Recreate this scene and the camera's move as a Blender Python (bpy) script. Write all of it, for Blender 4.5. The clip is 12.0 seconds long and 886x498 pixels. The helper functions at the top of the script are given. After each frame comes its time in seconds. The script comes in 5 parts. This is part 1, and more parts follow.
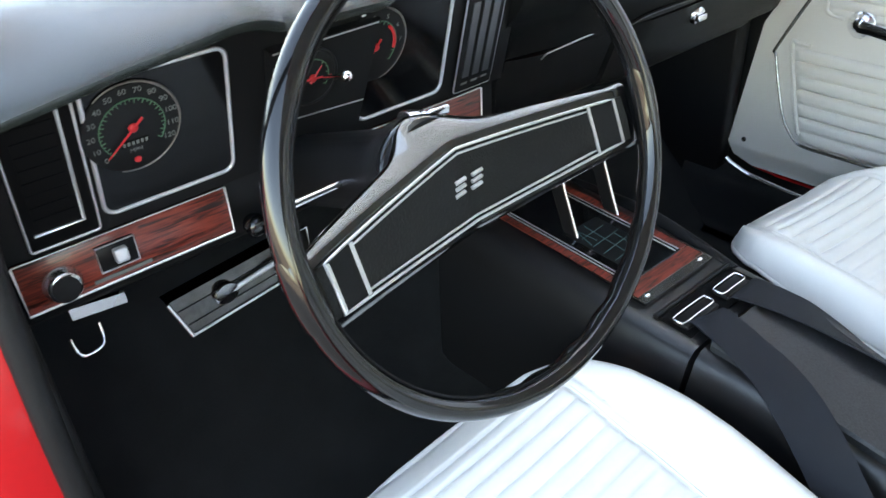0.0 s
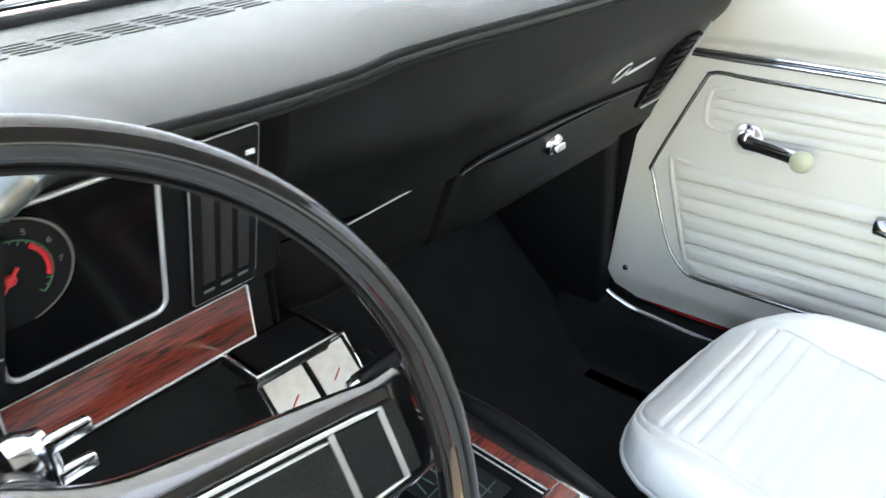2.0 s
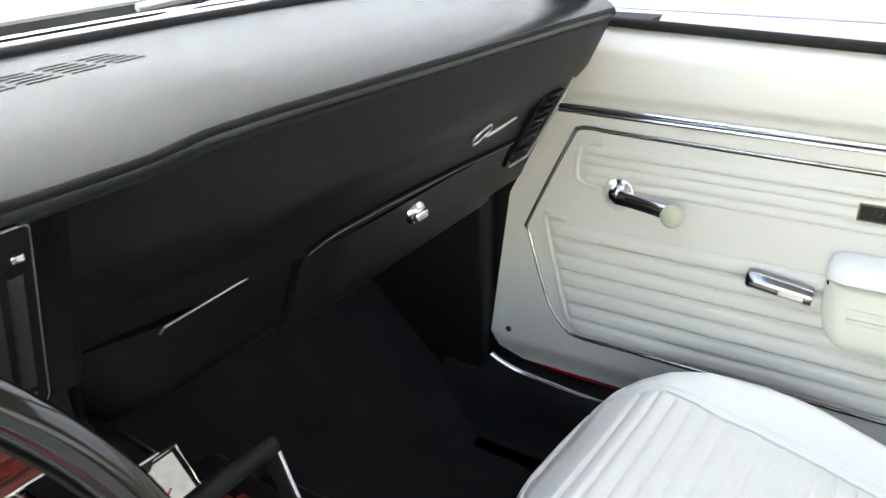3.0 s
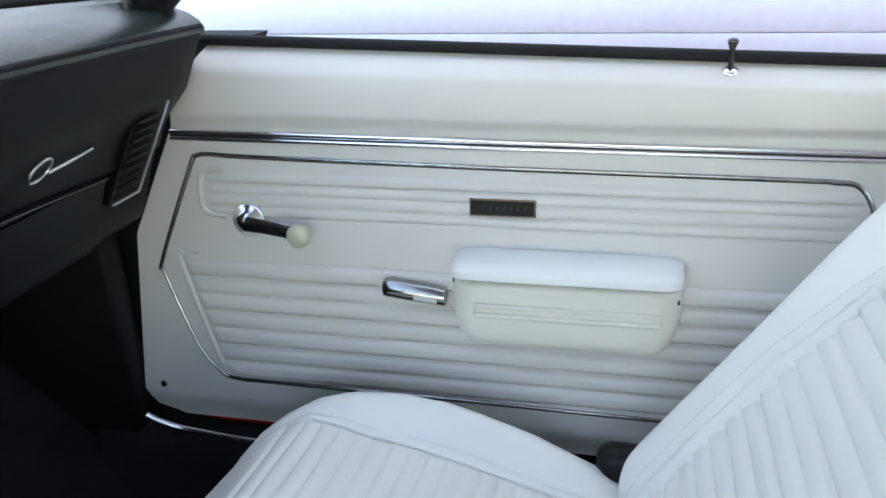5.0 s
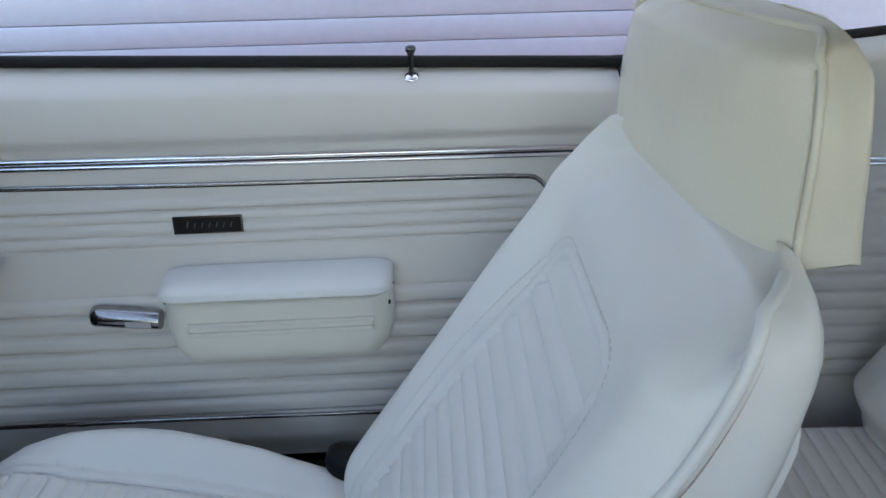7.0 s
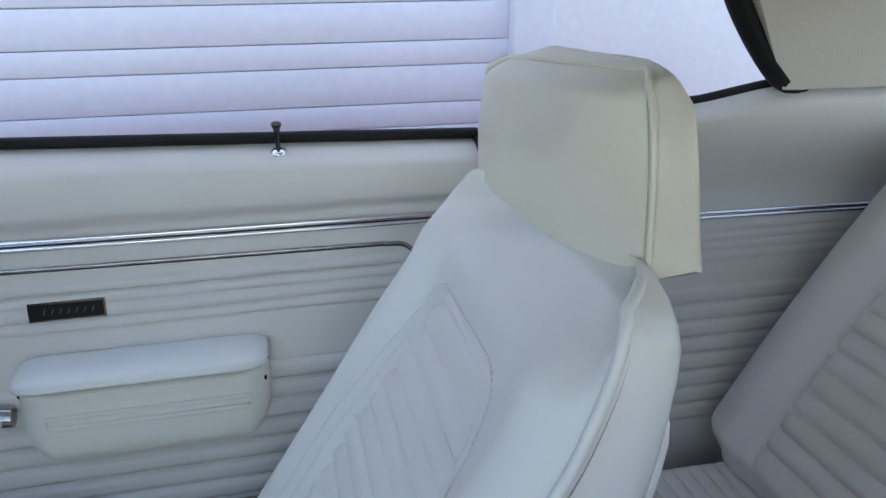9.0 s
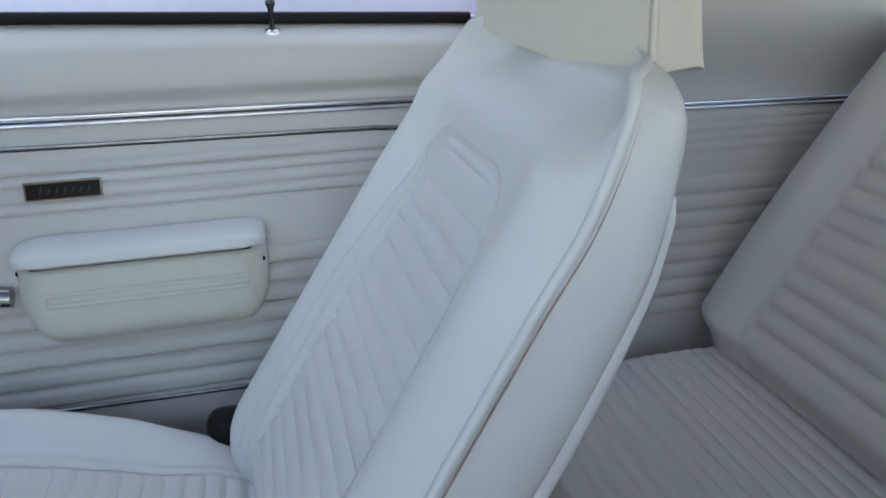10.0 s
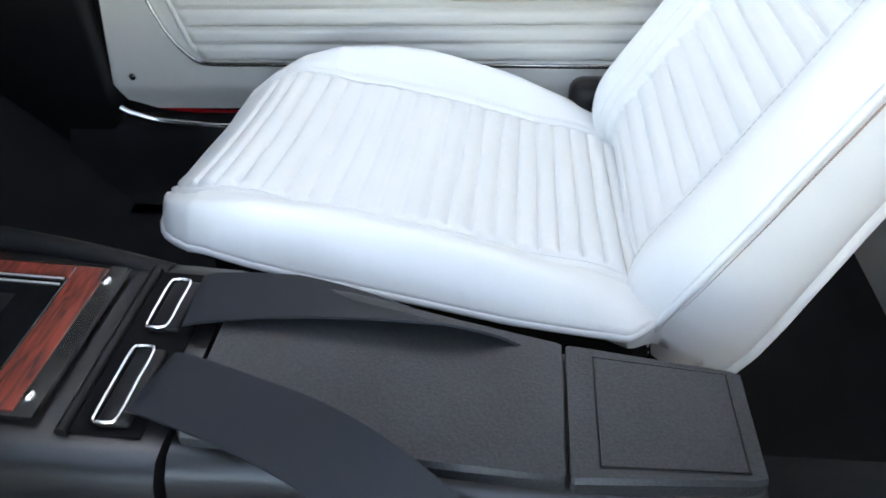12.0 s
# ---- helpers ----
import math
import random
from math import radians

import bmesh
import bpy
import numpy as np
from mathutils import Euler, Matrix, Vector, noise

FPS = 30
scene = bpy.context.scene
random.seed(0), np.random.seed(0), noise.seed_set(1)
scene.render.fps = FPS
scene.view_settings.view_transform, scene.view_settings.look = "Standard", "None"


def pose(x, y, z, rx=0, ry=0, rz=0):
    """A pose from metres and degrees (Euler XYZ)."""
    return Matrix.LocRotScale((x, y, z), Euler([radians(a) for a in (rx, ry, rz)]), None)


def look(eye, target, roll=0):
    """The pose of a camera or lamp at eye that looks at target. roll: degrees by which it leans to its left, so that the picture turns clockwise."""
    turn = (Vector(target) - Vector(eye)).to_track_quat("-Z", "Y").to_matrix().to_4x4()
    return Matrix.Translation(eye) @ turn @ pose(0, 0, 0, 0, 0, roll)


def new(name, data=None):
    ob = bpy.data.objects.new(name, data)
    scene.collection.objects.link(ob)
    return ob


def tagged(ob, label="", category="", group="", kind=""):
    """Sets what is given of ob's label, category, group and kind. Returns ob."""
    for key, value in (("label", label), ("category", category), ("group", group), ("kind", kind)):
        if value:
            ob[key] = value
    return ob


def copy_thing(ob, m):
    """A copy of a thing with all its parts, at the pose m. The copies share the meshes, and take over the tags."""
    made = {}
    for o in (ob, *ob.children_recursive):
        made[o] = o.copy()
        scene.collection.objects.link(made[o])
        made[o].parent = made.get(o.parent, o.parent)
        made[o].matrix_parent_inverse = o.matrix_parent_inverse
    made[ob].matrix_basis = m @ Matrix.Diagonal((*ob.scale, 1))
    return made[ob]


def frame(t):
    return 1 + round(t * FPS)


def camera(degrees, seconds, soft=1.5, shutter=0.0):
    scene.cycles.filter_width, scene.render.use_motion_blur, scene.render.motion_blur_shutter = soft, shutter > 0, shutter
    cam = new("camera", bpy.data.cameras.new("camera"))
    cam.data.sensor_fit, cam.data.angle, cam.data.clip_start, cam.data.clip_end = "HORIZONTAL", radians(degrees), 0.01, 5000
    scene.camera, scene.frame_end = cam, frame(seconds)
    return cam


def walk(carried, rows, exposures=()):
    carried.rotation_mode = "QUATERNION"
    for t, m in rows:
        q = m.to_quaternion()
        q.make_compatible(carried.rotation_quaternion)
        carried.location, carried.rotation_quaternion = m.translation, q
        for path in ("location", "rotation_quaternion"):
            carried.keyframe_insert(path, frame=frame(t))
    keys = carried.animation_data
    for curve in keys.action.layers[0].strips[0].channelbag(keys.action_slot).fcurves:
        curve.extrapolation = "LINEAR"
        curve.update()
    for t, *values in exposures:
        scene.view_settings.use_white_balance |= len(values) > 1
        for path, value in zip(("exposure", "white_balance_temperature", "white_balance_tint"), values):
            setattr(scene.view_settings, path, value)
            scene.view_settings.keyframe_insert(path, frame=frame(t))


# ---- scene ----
cam = camera(59.6, 12.0, shutter=0.2)
PATH = [
    (0, (-0.745, -0.157, 1.229), (0.311, 1.141, 0.134), -3.5),
    (0.5, (-0.691, -0.113, 1.219), (0.446, 1.149, 0.163), -3.3),
    (1, (-0.633, -0.032, 1.223), (0.542, 1.224, 0.203), -3.3),
    (1.5, (-0.513, 0.0, 1.218), (0.708, 1.236, 0.228), -3.2),
    (2, (-0.407, 0.022, 1.202), (0.893, 1.197, 0.24), -2.6),
    (2.5, (-0.347, 0.032, 1.207), (1.045, 1.128, 0.278), -2.4),
    (3, (-0.306, 0.029, 1.199), (1.184, 1.043, 0.33), -2.1),
    (5, (-0.182, -0.11, 1.15), (1.589, 0.357, 0.348), -2.4),
    (5.5, (-0.193, -0.139, 1.135), (1.603, 0.196, 0.323), -2.2),
    (6, (-0.192, -0.167, 1.144), (1.614, 0.031, 0.309), -1.8),
    (6.5, (-0.176, -0.193, 1.161), (1.629, -0.124, 0.303), -1.7),
    (7, (-0.145, -0.237, 1.208), (1.633, -0.254, 0.292), -1.5),
    (7.5, (-0.144, -0.275, 1.212), (1.654, -0.369, 0.342), -1.8),
    (9.5, (-0.209, -0.205, 1.123), (1.632, -0.622, 0.463), -0.6),
    (10, (-0.233, -0.186, 1.052), (1.584, -0.614, 0.335), -1.0),
    (10.5, (-0.248, -0.12, 0.976), (1.51, -0.554, 0.126), -1.3),
    (11, (-0.27, -0.078, 0.922), (1.462, -0.306, -0.052), -2.2),
    (11.5, (-0.323, -0.039, 1.006), (1.299, -0.052, -0.164), -1.4),
    (12, (-0.363, -0.022, 1.003), (1.204, 0.167, -0.226), -2.3),
]
EXPOSURES = [(0.0, 3.56, 8800, 9), (1.0, 3.90, 8900, 9), (1.5, 4.00, 9300, 9), (2.5, 3.84, 10000, 10), (3.0, 3.68, 10200, 11), (5.0, 3.01, 8350, 11), (5.5, 2.85, 8150, 11), (6.5, 2.33, 7900, 12), (7.0, 2.22, 7800, 12), (7.5, 2.30, 7700, 13), (9.5, 2.13, 7500, 13), (10.0, 2.21, 7650, 13), (10.5, 2.66, 7800, 12), (12.0, 3.72, 8900, 12)]
walk(cam, [(t, look(eye, target, roll)) for t, eye, target, roll in PATH], EXPOSURES)
# ---- world and light ----
world = bpy.data.worlds.new("sky")
scene.world = world
world.use_nodes = True
_wn, _wl = world.node_tree.nodes, world.node_tree.links
sky = _wn.new("ShaderNodeTexSky")
sky.sky_type = 'NISHITA'
sky.sun_disc = False
sky.sun_elevation = radians(42)
sky.sun_rotation = radians(80)
sky.dust_density = 1.4
sky.ozone_density = 1.1
_wn["Background"].inputs["Strength"].default_value = 0.15
_wl.new(sky.outputs["Color"], _wn["Background"].inputs["Color"])

sun_data = bpy.data.lights.new("sun", 'SUN')
sun_data.energy = 3.0
sun_data.angle = radians(2)
sun_data.color = (1.0, 0.95, 0.88)
sun = new("sun", sun_data)
sun.matrix_world = look((8.0, 1.4, 7.8), (0.0, 0.0, 0.6))


# ---- materials ----
def material(name, colour, rough=0.5, metal=0.0, vary=0.08, grain=600.0, bump=0.0, large=6.0, coat=0.0, spec=0.5, stain=None, soft=0.0):
    """Principled surface with variation at a fine and a coarse scale, in object metres."""
    m = bpy.data.materials.new(name)
    m.use_nodes = True
    n, l = m.node_tree.nodes, m.node_tree.links
    b = n["Principled BSDF"]
    co = n.new("ShaderNodeTexCoord")
    fine, coarse = n.new("ShaderNodeTexNoise"), n.new("ShaderNodeTexNoise")
    fine.inputs["Scale"].default_value, coarse.inputs["Scale"].default_value = grain, large
    fine.inputs["Detail"].default_value, coarse.inputs["Detail"].default_value = 3.0, 5.0
    for t in (fine, coarse):
        l.new(co.outputs["Object"], t.inputs["Vector"])
    add = n.new("ShaderNodeMath")
    add.operation = 'ADD'
    l.new(fine.outputs["Fac"], add.inputs[0])
    l.new(coarse.outputs["Fac"], add.inputs[1])
    ramp = n.new("ShaderNodeMapRange")
    ramp.inputs["From Min"].default_value, ramp.inputs["From Max"].default_value = 0.6, 1.4
    l.new(add.outputs[0], ramp.inputs["Value"])
    mix = n.new("ShaderNodeMix")
    mix.data_type = 'RGBA'
    lo = stain or tuple(max(0.0, c * (1 - vary)) for c in colour)
    hi = tuple(min(1.0, c * (1 + vary)) for c in colour)
    mix.inputs["A"].default_value, mix.inputs["B"].default_value = (*lo, 1), (*hi, 1)
    l.new(ramp.outputs["Result"], mix.inputs["Factor"])
    l.new(mix.outputs["Result"], b.inputs["Base Color"])
    b.inputs["Metallic"].default_value = metal
    b.inputs["Specular IOR Level"].default_value = spec
    b.inputs["Coat Weight"].default_value = coat
    b.inputs["Coat Roughness"].default_value = 0.08
    rr = n.new("ShaderNodeMapRange")
    rr.inputs["To Min"].default_value, rr.inputs["To Max"].default_value = max(0.02, rough * 0.85), min(1, rough * 1.15)
    l.new(coarse.outputs["Fac"], rr.inputs["Value"])
    l.new(rr.outputs["Result"], b.inputs["Roughness"])
    under = None
    if soft:
        # slack, slightly rumpled skin under the grain
        slack = n.new("ShaderNodeTexNoise")
        slack.inputs["Scale"].default_value, slack.inputs["Detail"].default_value, slack.inputs["Distortion"].default_value = 16.0, 2.5, 0.6
        l.new(co.outputs["Object"], slack.inputs["Vector"])
        under = n.new("ShaderNodeBump")
        under.inputs["Strength"].default_value, under.inputs["Distance"].default_value = soft, 0.006
        l.new(slack.outputs["Fac"], under.inputs["Height"])
        l.new(under.outputs["Normal"], b.inputs["Normal"])
    if bump:
        bp = n.new("ShaderNodeBump")
        bp.inputs["Strength"].default_value, bp.inputs["Distance"].default_value = bump, 0.001
        l.new(fine.outputs["Fac"], bp.inputs["Height"])
        if under:
            l.new(under.outputs["Normal"], bp.inputs["Normal"])
        l.new(bp.outputs["Normal"], b.inputs["Normal"])
    return m


def wood_material(name):
    m = bpy.data.materials.new(name)
    m.use_nodes = True
    n, l = m.node_tree.nodes, m.node_tree.links
    b = n["Principled BSDF"]
    co, mp = n.new("ShaderNodeTexCoord"), n.new("ShaderNodeMapping")
    mp.inputs["Scale"].default_value = (14, 110, 170)
    noise_a = n.new("ShaderNodeTexNoise")
    noise_a.inputs["Scale"].default_value, noise_a.inputs["Detail"].default_value, noise_a.inputs["Distortion"].default_value = 1.6, 6.0, 1.1
    ramp = n.new("ShaderNodeValToRGB")
    e = ramp.color_ramp.elements
    e[0].position, e[0].color = 0.36, (0.018, 0.006, 0.004, 1)
    e[1].position, e[1].color = 0.62, (0.25, 0.040, 0.024, 1)
    mid = e.new(0.47)
    mid.color = (0.14, 0.020, 0.012, 1)
    l.new(co.outputs["Object"], mp.inputs["Vector"])
    l.new(mp.outputs["Vector"], noise_a.inputs["Vector"])
    l.new(noise_a.outputs["Fac"], ramp.inputs["Fac"])
    l.new(ramp.outputs["Color"], b.inputs["Base Color"])
    b.inputs["Roughness"].default_value = 0.34
    b.inputs["Coat Weight"].default_value = 0.25
    return m


VINYL = material("white_vinyl", (0.80, 0.80, 0.78), 0.34, vary=0.035, grain=900, bump=0.10, large=7, soft=0.14)
# white vinyl again; the door's shade and warm light are put into the colour
VINYL_DOOR_DIM = material("dim_door_vinyl", (0.675, 0.643, 0.598), 0.42, vary=0.035, grain=900, bump=0.12, large=5, soft=0.18)
VINYL_AGED = material("aged_vinyl", (0.76, 0.725, 0.61), 0.30, vary=0.05, grain=700, bump=0.04, large=9, soft=0.35)
# darker copy of the vinyl; roof shade over the rear is in its colour
VINYL_REAR_SHADED = material("shaded_rear_vinyl", (0.60, 0.582, 0.552), 0.45, vary=0.035, grain=900, bump=0.12, large=5, soft=0.35)
ARMREST = material("armrest_plastic", (0.75, 0.73, 0.64), 0.36, vary=0.03, grain=500, bump=0.05, large=8)
STAIN = material("stained_seam", (0.42, 0.31, 0.25), 0.7, vary=0.4, grain=160, large=25)
STITCH = material("stitch", (0.72, 0.71, 0.69), 0.7, vary=0.1, grain=1500)
BLACK = material("black_plastic", (0.0085, 0.0086, 0.0093), 0.38, vary=0.2, grain=800, bump=0.12, large=10, spec=0.16)
PAD = material("black_dash_vinyl", (0.023, 0.030, 0.028), 0.25, vary=0.2, grain=1100, bump=0.18, large=8, spec=1.0)
FACEPAD = material("black_face_vinyl", (0.0085, 0.009, 0.0096), 0.38, vary=0.25, grain=900, bump=0.3, large=8, spec=0.14)
GLOSS = material("gloss_black", (0.005, 0.005, 0.0055), 0.08, vary=0.15, grain=300, coat=0.35, spec=0.5)
MATTE = material("dull_black", (0.004, 0.004, 0.0044), 0.6, vary=0.2, grain=500, spec=0.06)
DARK_STEEL = material("dark_plated_steel", (0.10, 0.098, 0.096), 0.16, metal=1.0, vary=0.3, grain=90, large=30)
CONSOLE = material("black_console_plastic", (0.0105, 0.0103, 0.011), 0.30, vary=0.25, grain=700, bump=0.15, large=8, spec=0.55)
DIAL_RING = material("dull_dial_ring", (0.22, 0.20, 0.18), 0.35, metal=0.8, vary=0.2, grain=200)
SPOKE = material("gloss_black_casting", (0.006, 0.0062, 0.0068), 0.08, vary=0.15, grain=500, coat=0.85, spec=0.7)
LENS = material("dark_dial_lens", (0.004, 0.004, 0.0045), 0.10, vary=0.1, grain=300, spec=0.22)
PADGRAIN = material("grained_black", (0.0065, 0.0072, 0.0072), 0.42, vary=0.3, grain=420, bump=0.8, large=12, spec=0.25)
LID = material("console_lid_vinyl", (0.0235, 0.0250, 0.0272), 0.36, vary=0.55, grain=420, bump=0.4, large=11, spec=0.35)
CHROME = material("chrome", (0.84, 0.84, 0.86), 0.16, metal=1.0, vary=0.04, grain=200)
TRACK = material("dull_slider_metal", (0.17, 0.17, 0.175), 0.30, metal=1.0, vary=0.1, grain=500)
# chrome piping, its dark reflections put into a darker base colour
PIPING_DIM_CHROME = material("dim_chrome_piping", (0.42, 0.41, 0.40), 0.2, metal=1.0, vary=0.35, grain=60, large=18)
BRUSHED = material("brushed_metal", (0.62, 0.62, 0.63), 0.28, metal=1.0, vary=0.1, grain=700)
PLATE = material("worn_bright_plate", (0.34, 0.335, 0.335), 0.17, metal=1.0, vary=0.25, grain=120, large=30)
SILVER = material("silver_trim", (0.75, 0.76, 0.77), 0.33, metal=0.75, vary=0.06, grain=500)
WOOD = wood_material("walnut_grain")
RED = material("red_paint", (0.58, 0.012, 0.016), 0.25, vary=0.04, grain=100, coat=0.9)
RED_NEEDLE = material("red_needle", (0.50, 0.016, 0.022), 0.5, vary=0.02)
CARPET = material("black_carpet", (0.0135, 0.0142, 0.0150), 0.95, vary=0.5, grain=900, bump=1.0, large=14, spec=0.15)
WEB = material("navy_webbing", (0.0075, 0.0098, 0.0155), 0.6, vary=0.25, grain=1400, bump=0.6, large=20, spec=0.3)
RUBBER = material("black_rubber", (0.010, 0.010, 0.0106), 0.6, vary=0.25, grain=500, bump=0.2, spec=0.22)
GREEN_MARK = material("green_dial_print", (0.05, 0.13, 0.07), 0.6, vary=0.05)
MARK = material("dial_print", (0.13, 0.14, 0.13), 0.6, vary=0.05)
TEAL = material("teal_print", (0.025, 0.085, 0.085), 0.5, vary=0.1)
KNOB = material("knob_plastic", (0.50, 0.50, 0.36), 0.35, vary=0.08, grain=300)
SHUTTER = material("painted_shutter", (0.80, 0.81, 0.89), 0.5, vary=0.05, grain=40, bump=0.1, large=1.5)
PLASTER = material("white_plaster", (0.83, 0.83, 0.87), 0.85, vary=0.05, grain=60, bump=0.6, large=2)
ASPHALT = material("concrete_drive", (0.20, 0.17, 0.14), 0.9, vary=0.3, grain=180, bump=0.8, large=1.2)
HEADLINER = material("headliner", (0.66, 0.63, 0.57), 0.7, vary=0.06, grain=350, bump=0.5, large=6)
# pale colour standing in for sky mirrored in the gauge glass
LENS_GLARE = material("lens_sky_glare", (0.70, 0.66, 0.62), 0.4, vary=0.12, grain=120, large=30)


def glass_material():
    m = bpy.data.materials.new("glass")
    m.use_nodes = True
    b = m.node_tree.nodes["Principled BSDF"]
    b.inputs["Base Color"].default_value = (0.97, 0.99, 0.98, 1)
    b.inputs["Roughness"].default_value = 0.0
    b.inputs["IOR"].default_value = 1.1
    b.inputs["Transmission Weight"].default_value = 1.0
    return m


GLASS = glass_material()


# ---- mesh helpers ----
def smooth_mesh(bm, angle=35):
    bmesh.ops.recalc_face_normals(bm, faces=bm.faces)
    lim = radians(angle)
    for f in bm.faces:
        f.smooth = True
    for e in bm.edges:
        if len(e.link_faces) == 2 and e.calc_face_angle(0) > lim:
            e.smooth = False


def part(name, bm, mat, parent=None, label="", angle=62):
    smooth_mesh(bm, angle)
    me = bpy.data.meshes.new(name)
    bm.to_mesh(me)
    bm.free()
    me.materials.append(mat)
    ob = new(name, me)
    if parent is not None:
        ob.parent = parent
        ob.matrix_parent_inverse = parent.matrix_basis.inverted()
    if label:
        ob["label"] = label
    return ob


def thing(name, label, category, at=(0, 0, 0), group="", kind=""):
    ob = new(name)
    ob.empty_display_size = 0.05
    ob.location = at
    return tagged(ob, label, category, group, kind)


def box(lo, hi, bevel=0.0, seg=2):
    bm = bmesh.new()
    bmesh.ops.create_cube(bm, size=1.0)
    c = [(a + b) / 2 for a, b in zip(lo, hi)]
    s = [abs(b - a) for a, b in zip(lo, hi)]
    for v in bm.verts:
        v.co = Vector((c[0] + v.co.x * s[0], c[1] + v.co.y * s[1], c[2] + v.co.z * s[2]))
    if bevel:
        bmesh.ops.bevel(bm, geom=bm.edges[:], offset=bevel, segments=seg, profile=0.5, affect='EDGES')
    return bm


def dashes(path, length, gap, r):
    """One mesh of short stitches along a path of points."""
    bm = bmesh.new()
    pts = [Vector(p) for p in path]
    run, start = 0.0, None
    for a, b in zip(pts, pts[1:]):
        d = (b - a).length
        steps = max(1, int(d / 0.0008))
        for k in range(steps):
            p = a.lerp(b, k / steps)
            run += d / steps
            if start is None and run >= gap:
                start, run = p, 0.0
            elif start is not None and run >= length:
                ax = (p - start).normalized()
                s = ax.orthogonal().normalized() * r
                u = ax.cross(s)
                q = [[bm.verts.new(c + m) for m in (s, u, -s, -u)] for c in (start, p)]
                for i in range(4):
                    bm.faces.new((q[0][i], q[0][(i + 1) % 4], q[1][(i + 1) % 4], q[1][i]))
                bm.faces.new(q[0][::-1])
                bm.faces.new(q[1])
                start, run = None, 0.0
    return bm


def loft(sections, caps=True, closed=False):
    """Rings of equal length joined in order."""
    bm = bmesh.new()
    rings = [[bm.verts.new(p) for p in s] for s in sections]
    pairs = list(zip(rings, rings[1:])) + ([(rings[-1], rings[0])] if closed else [])
    for a, b in pairs:
        for i in range(len(a)):
            j = (i + 1) % len(a)
            bm.faces.new((a[i], a[j], b[j], b[i]))
    if caps and not closed:
        bm.faces.new(rings[0])
        bm.faces.new(rings[-1][::-1])
    return bm


def tube(points, r, sides=10, closed=False):
    pts = [Vector(p) for p in points]
    n = len(pts)
    rings = []
    side = None
    for i, p in enumerate(pts):
        a = pts[(i - 1) % n] if closed or i else p
        b = pts[(i + 1) % n] if closed or i < n - 1 else p
        d = (b - a).normalized()
        if side is None:
            side = d.orthogonal().normalized()
        side = (side - d * side.dot(d)).normalized()
        up = d.cross(side)
        rad = r[i] if isinstance(r, (list, tuple)) else r
        rings.append([p + rad * (math.cos(t) * side + math.sin(t) * up) for t in (2 * math.pi * k / sides for k in range(sides))])
    return loft(rings, closed=closed)


def sheet(fn, us, vs, thick=None):
    """Grid surface fn(u, v); thick is a vector by which a back is set off, to close it."""
    bm = bmesh.new()
    g = [[bm.verts.new(fn(u, v)) for v in vs] for u in us]
    for i in range(len(us) - 1):
        for j in range(len(vs) - 1):
            bm.faces.new((g[i][j], g[i + 1][j], g[i + 1][j + 1], g[i][j + 1]))
    if thick is not None:
        t = Vector(thick)
        h = [[bm.verts.new(v.co + t) for v in row] for row in g]
        a, b = len(us) - 1, len(vs) - 1
        for i in range(a):
            for j in range(b):
                bm.faces.new((h[i][j], h[i][j + 1], h[i + 1][j + 1], h[i + 1][j]))
        for i in range(a):
            bm.faces.new((g[i][0], h[i][0], h[i + 1][0], g[i + 1][0]))
            bm.faces.new((g[i][b], g[i + 1][b], h[i + 1][b], h[i][b]))
        for j in range(b):
            bm.faces.new((g[0][j], g[0][j + 1], h[0][j + 1], h[0][j]))
            bm.faces.new((g[a][j], h[a][j], h[a][j + 1], g[a][j + 1]))
    return bm


def prism(outline, depth):
    """Closed flat outline of 3D points pushed along depth."""
    d = Vector(depth)
    return loft([[Vector(p) for p in outline], [Vector(p) + d for p in outline]])


def lathe(profile, origin, axis, sides=24):
    """Rings of (radius, height) round an axis."""
    ax = Vector(axis).normalized()
    u = ax.orthogonal().normalized()
    w = ax.cross(u)
    o = Vector(origin)
    return loft([[o + ax * h + max(r, 1e-5) * (math.cos(t) * u + math.sin(t) * w) for t in (2 * math.pi * k / sides for k in range(sides))] for r, h in profile])


def span(a, b, n):
    return [a + (b - a) * i / n for i in range(n + 1)]


def table(x, pairs):
    """Smooth reading of a short table of (x, y)."""
    if x <= pairs[0][0]:
        return pairs[0][1]
    for (a, p), (b, q) in zip(pairs, pairs[1:]):
        if x <= b:
            t = (x - a) / (b - a)
            return p + (q - p) * t
    return pairs[-1][1]


def ease(x, a, b):
    t = min(1.0, max(0.0, (x - a) / (b - a)))
    return t * t * (3 - 2 * t)


def catmull(points, n=6, closed=False):
    p = [Vector(q) for q in points]
    m = len(p)
    out = []
    for i in range(m if closed else m - 1):
        a = p[(i - 1) % m] if closed or i else p[0]
        b, c = p[i], p[(i + 1) % m]
        d = p[(i + 2) % m] if closed or i < m - 2 else p[-1]
        for k in range(n):
            t = k / n
            out.append(0.5 * ((2 * b) + (c - a) * t + (2 * a - 5 * b + 4 * c - d) * t * t + (3 * b - a - 3 * c + d) * t ** 3))
    if not closed:
        out.append(p[-1])
    return out


def round_rect(w, h, r, n=5):
    """Outline of (a, b) pairs, counter-clockwise."""
    out = []
    for cx, cy, s in ((w / 2 - r, h / 2 - r, 0), (-w / 2 + r, h / 2 - r, 90), (-w / 2 + r, -h / 2 + r, 180), (w / 2 - r, -h / 2 + r, 270)):
        for k in range(n + 1):
            t = radians(s + 90 * k / n)
            out.append((cx + r * math.cos(t), cy + r * math.sin(t)))
    return out


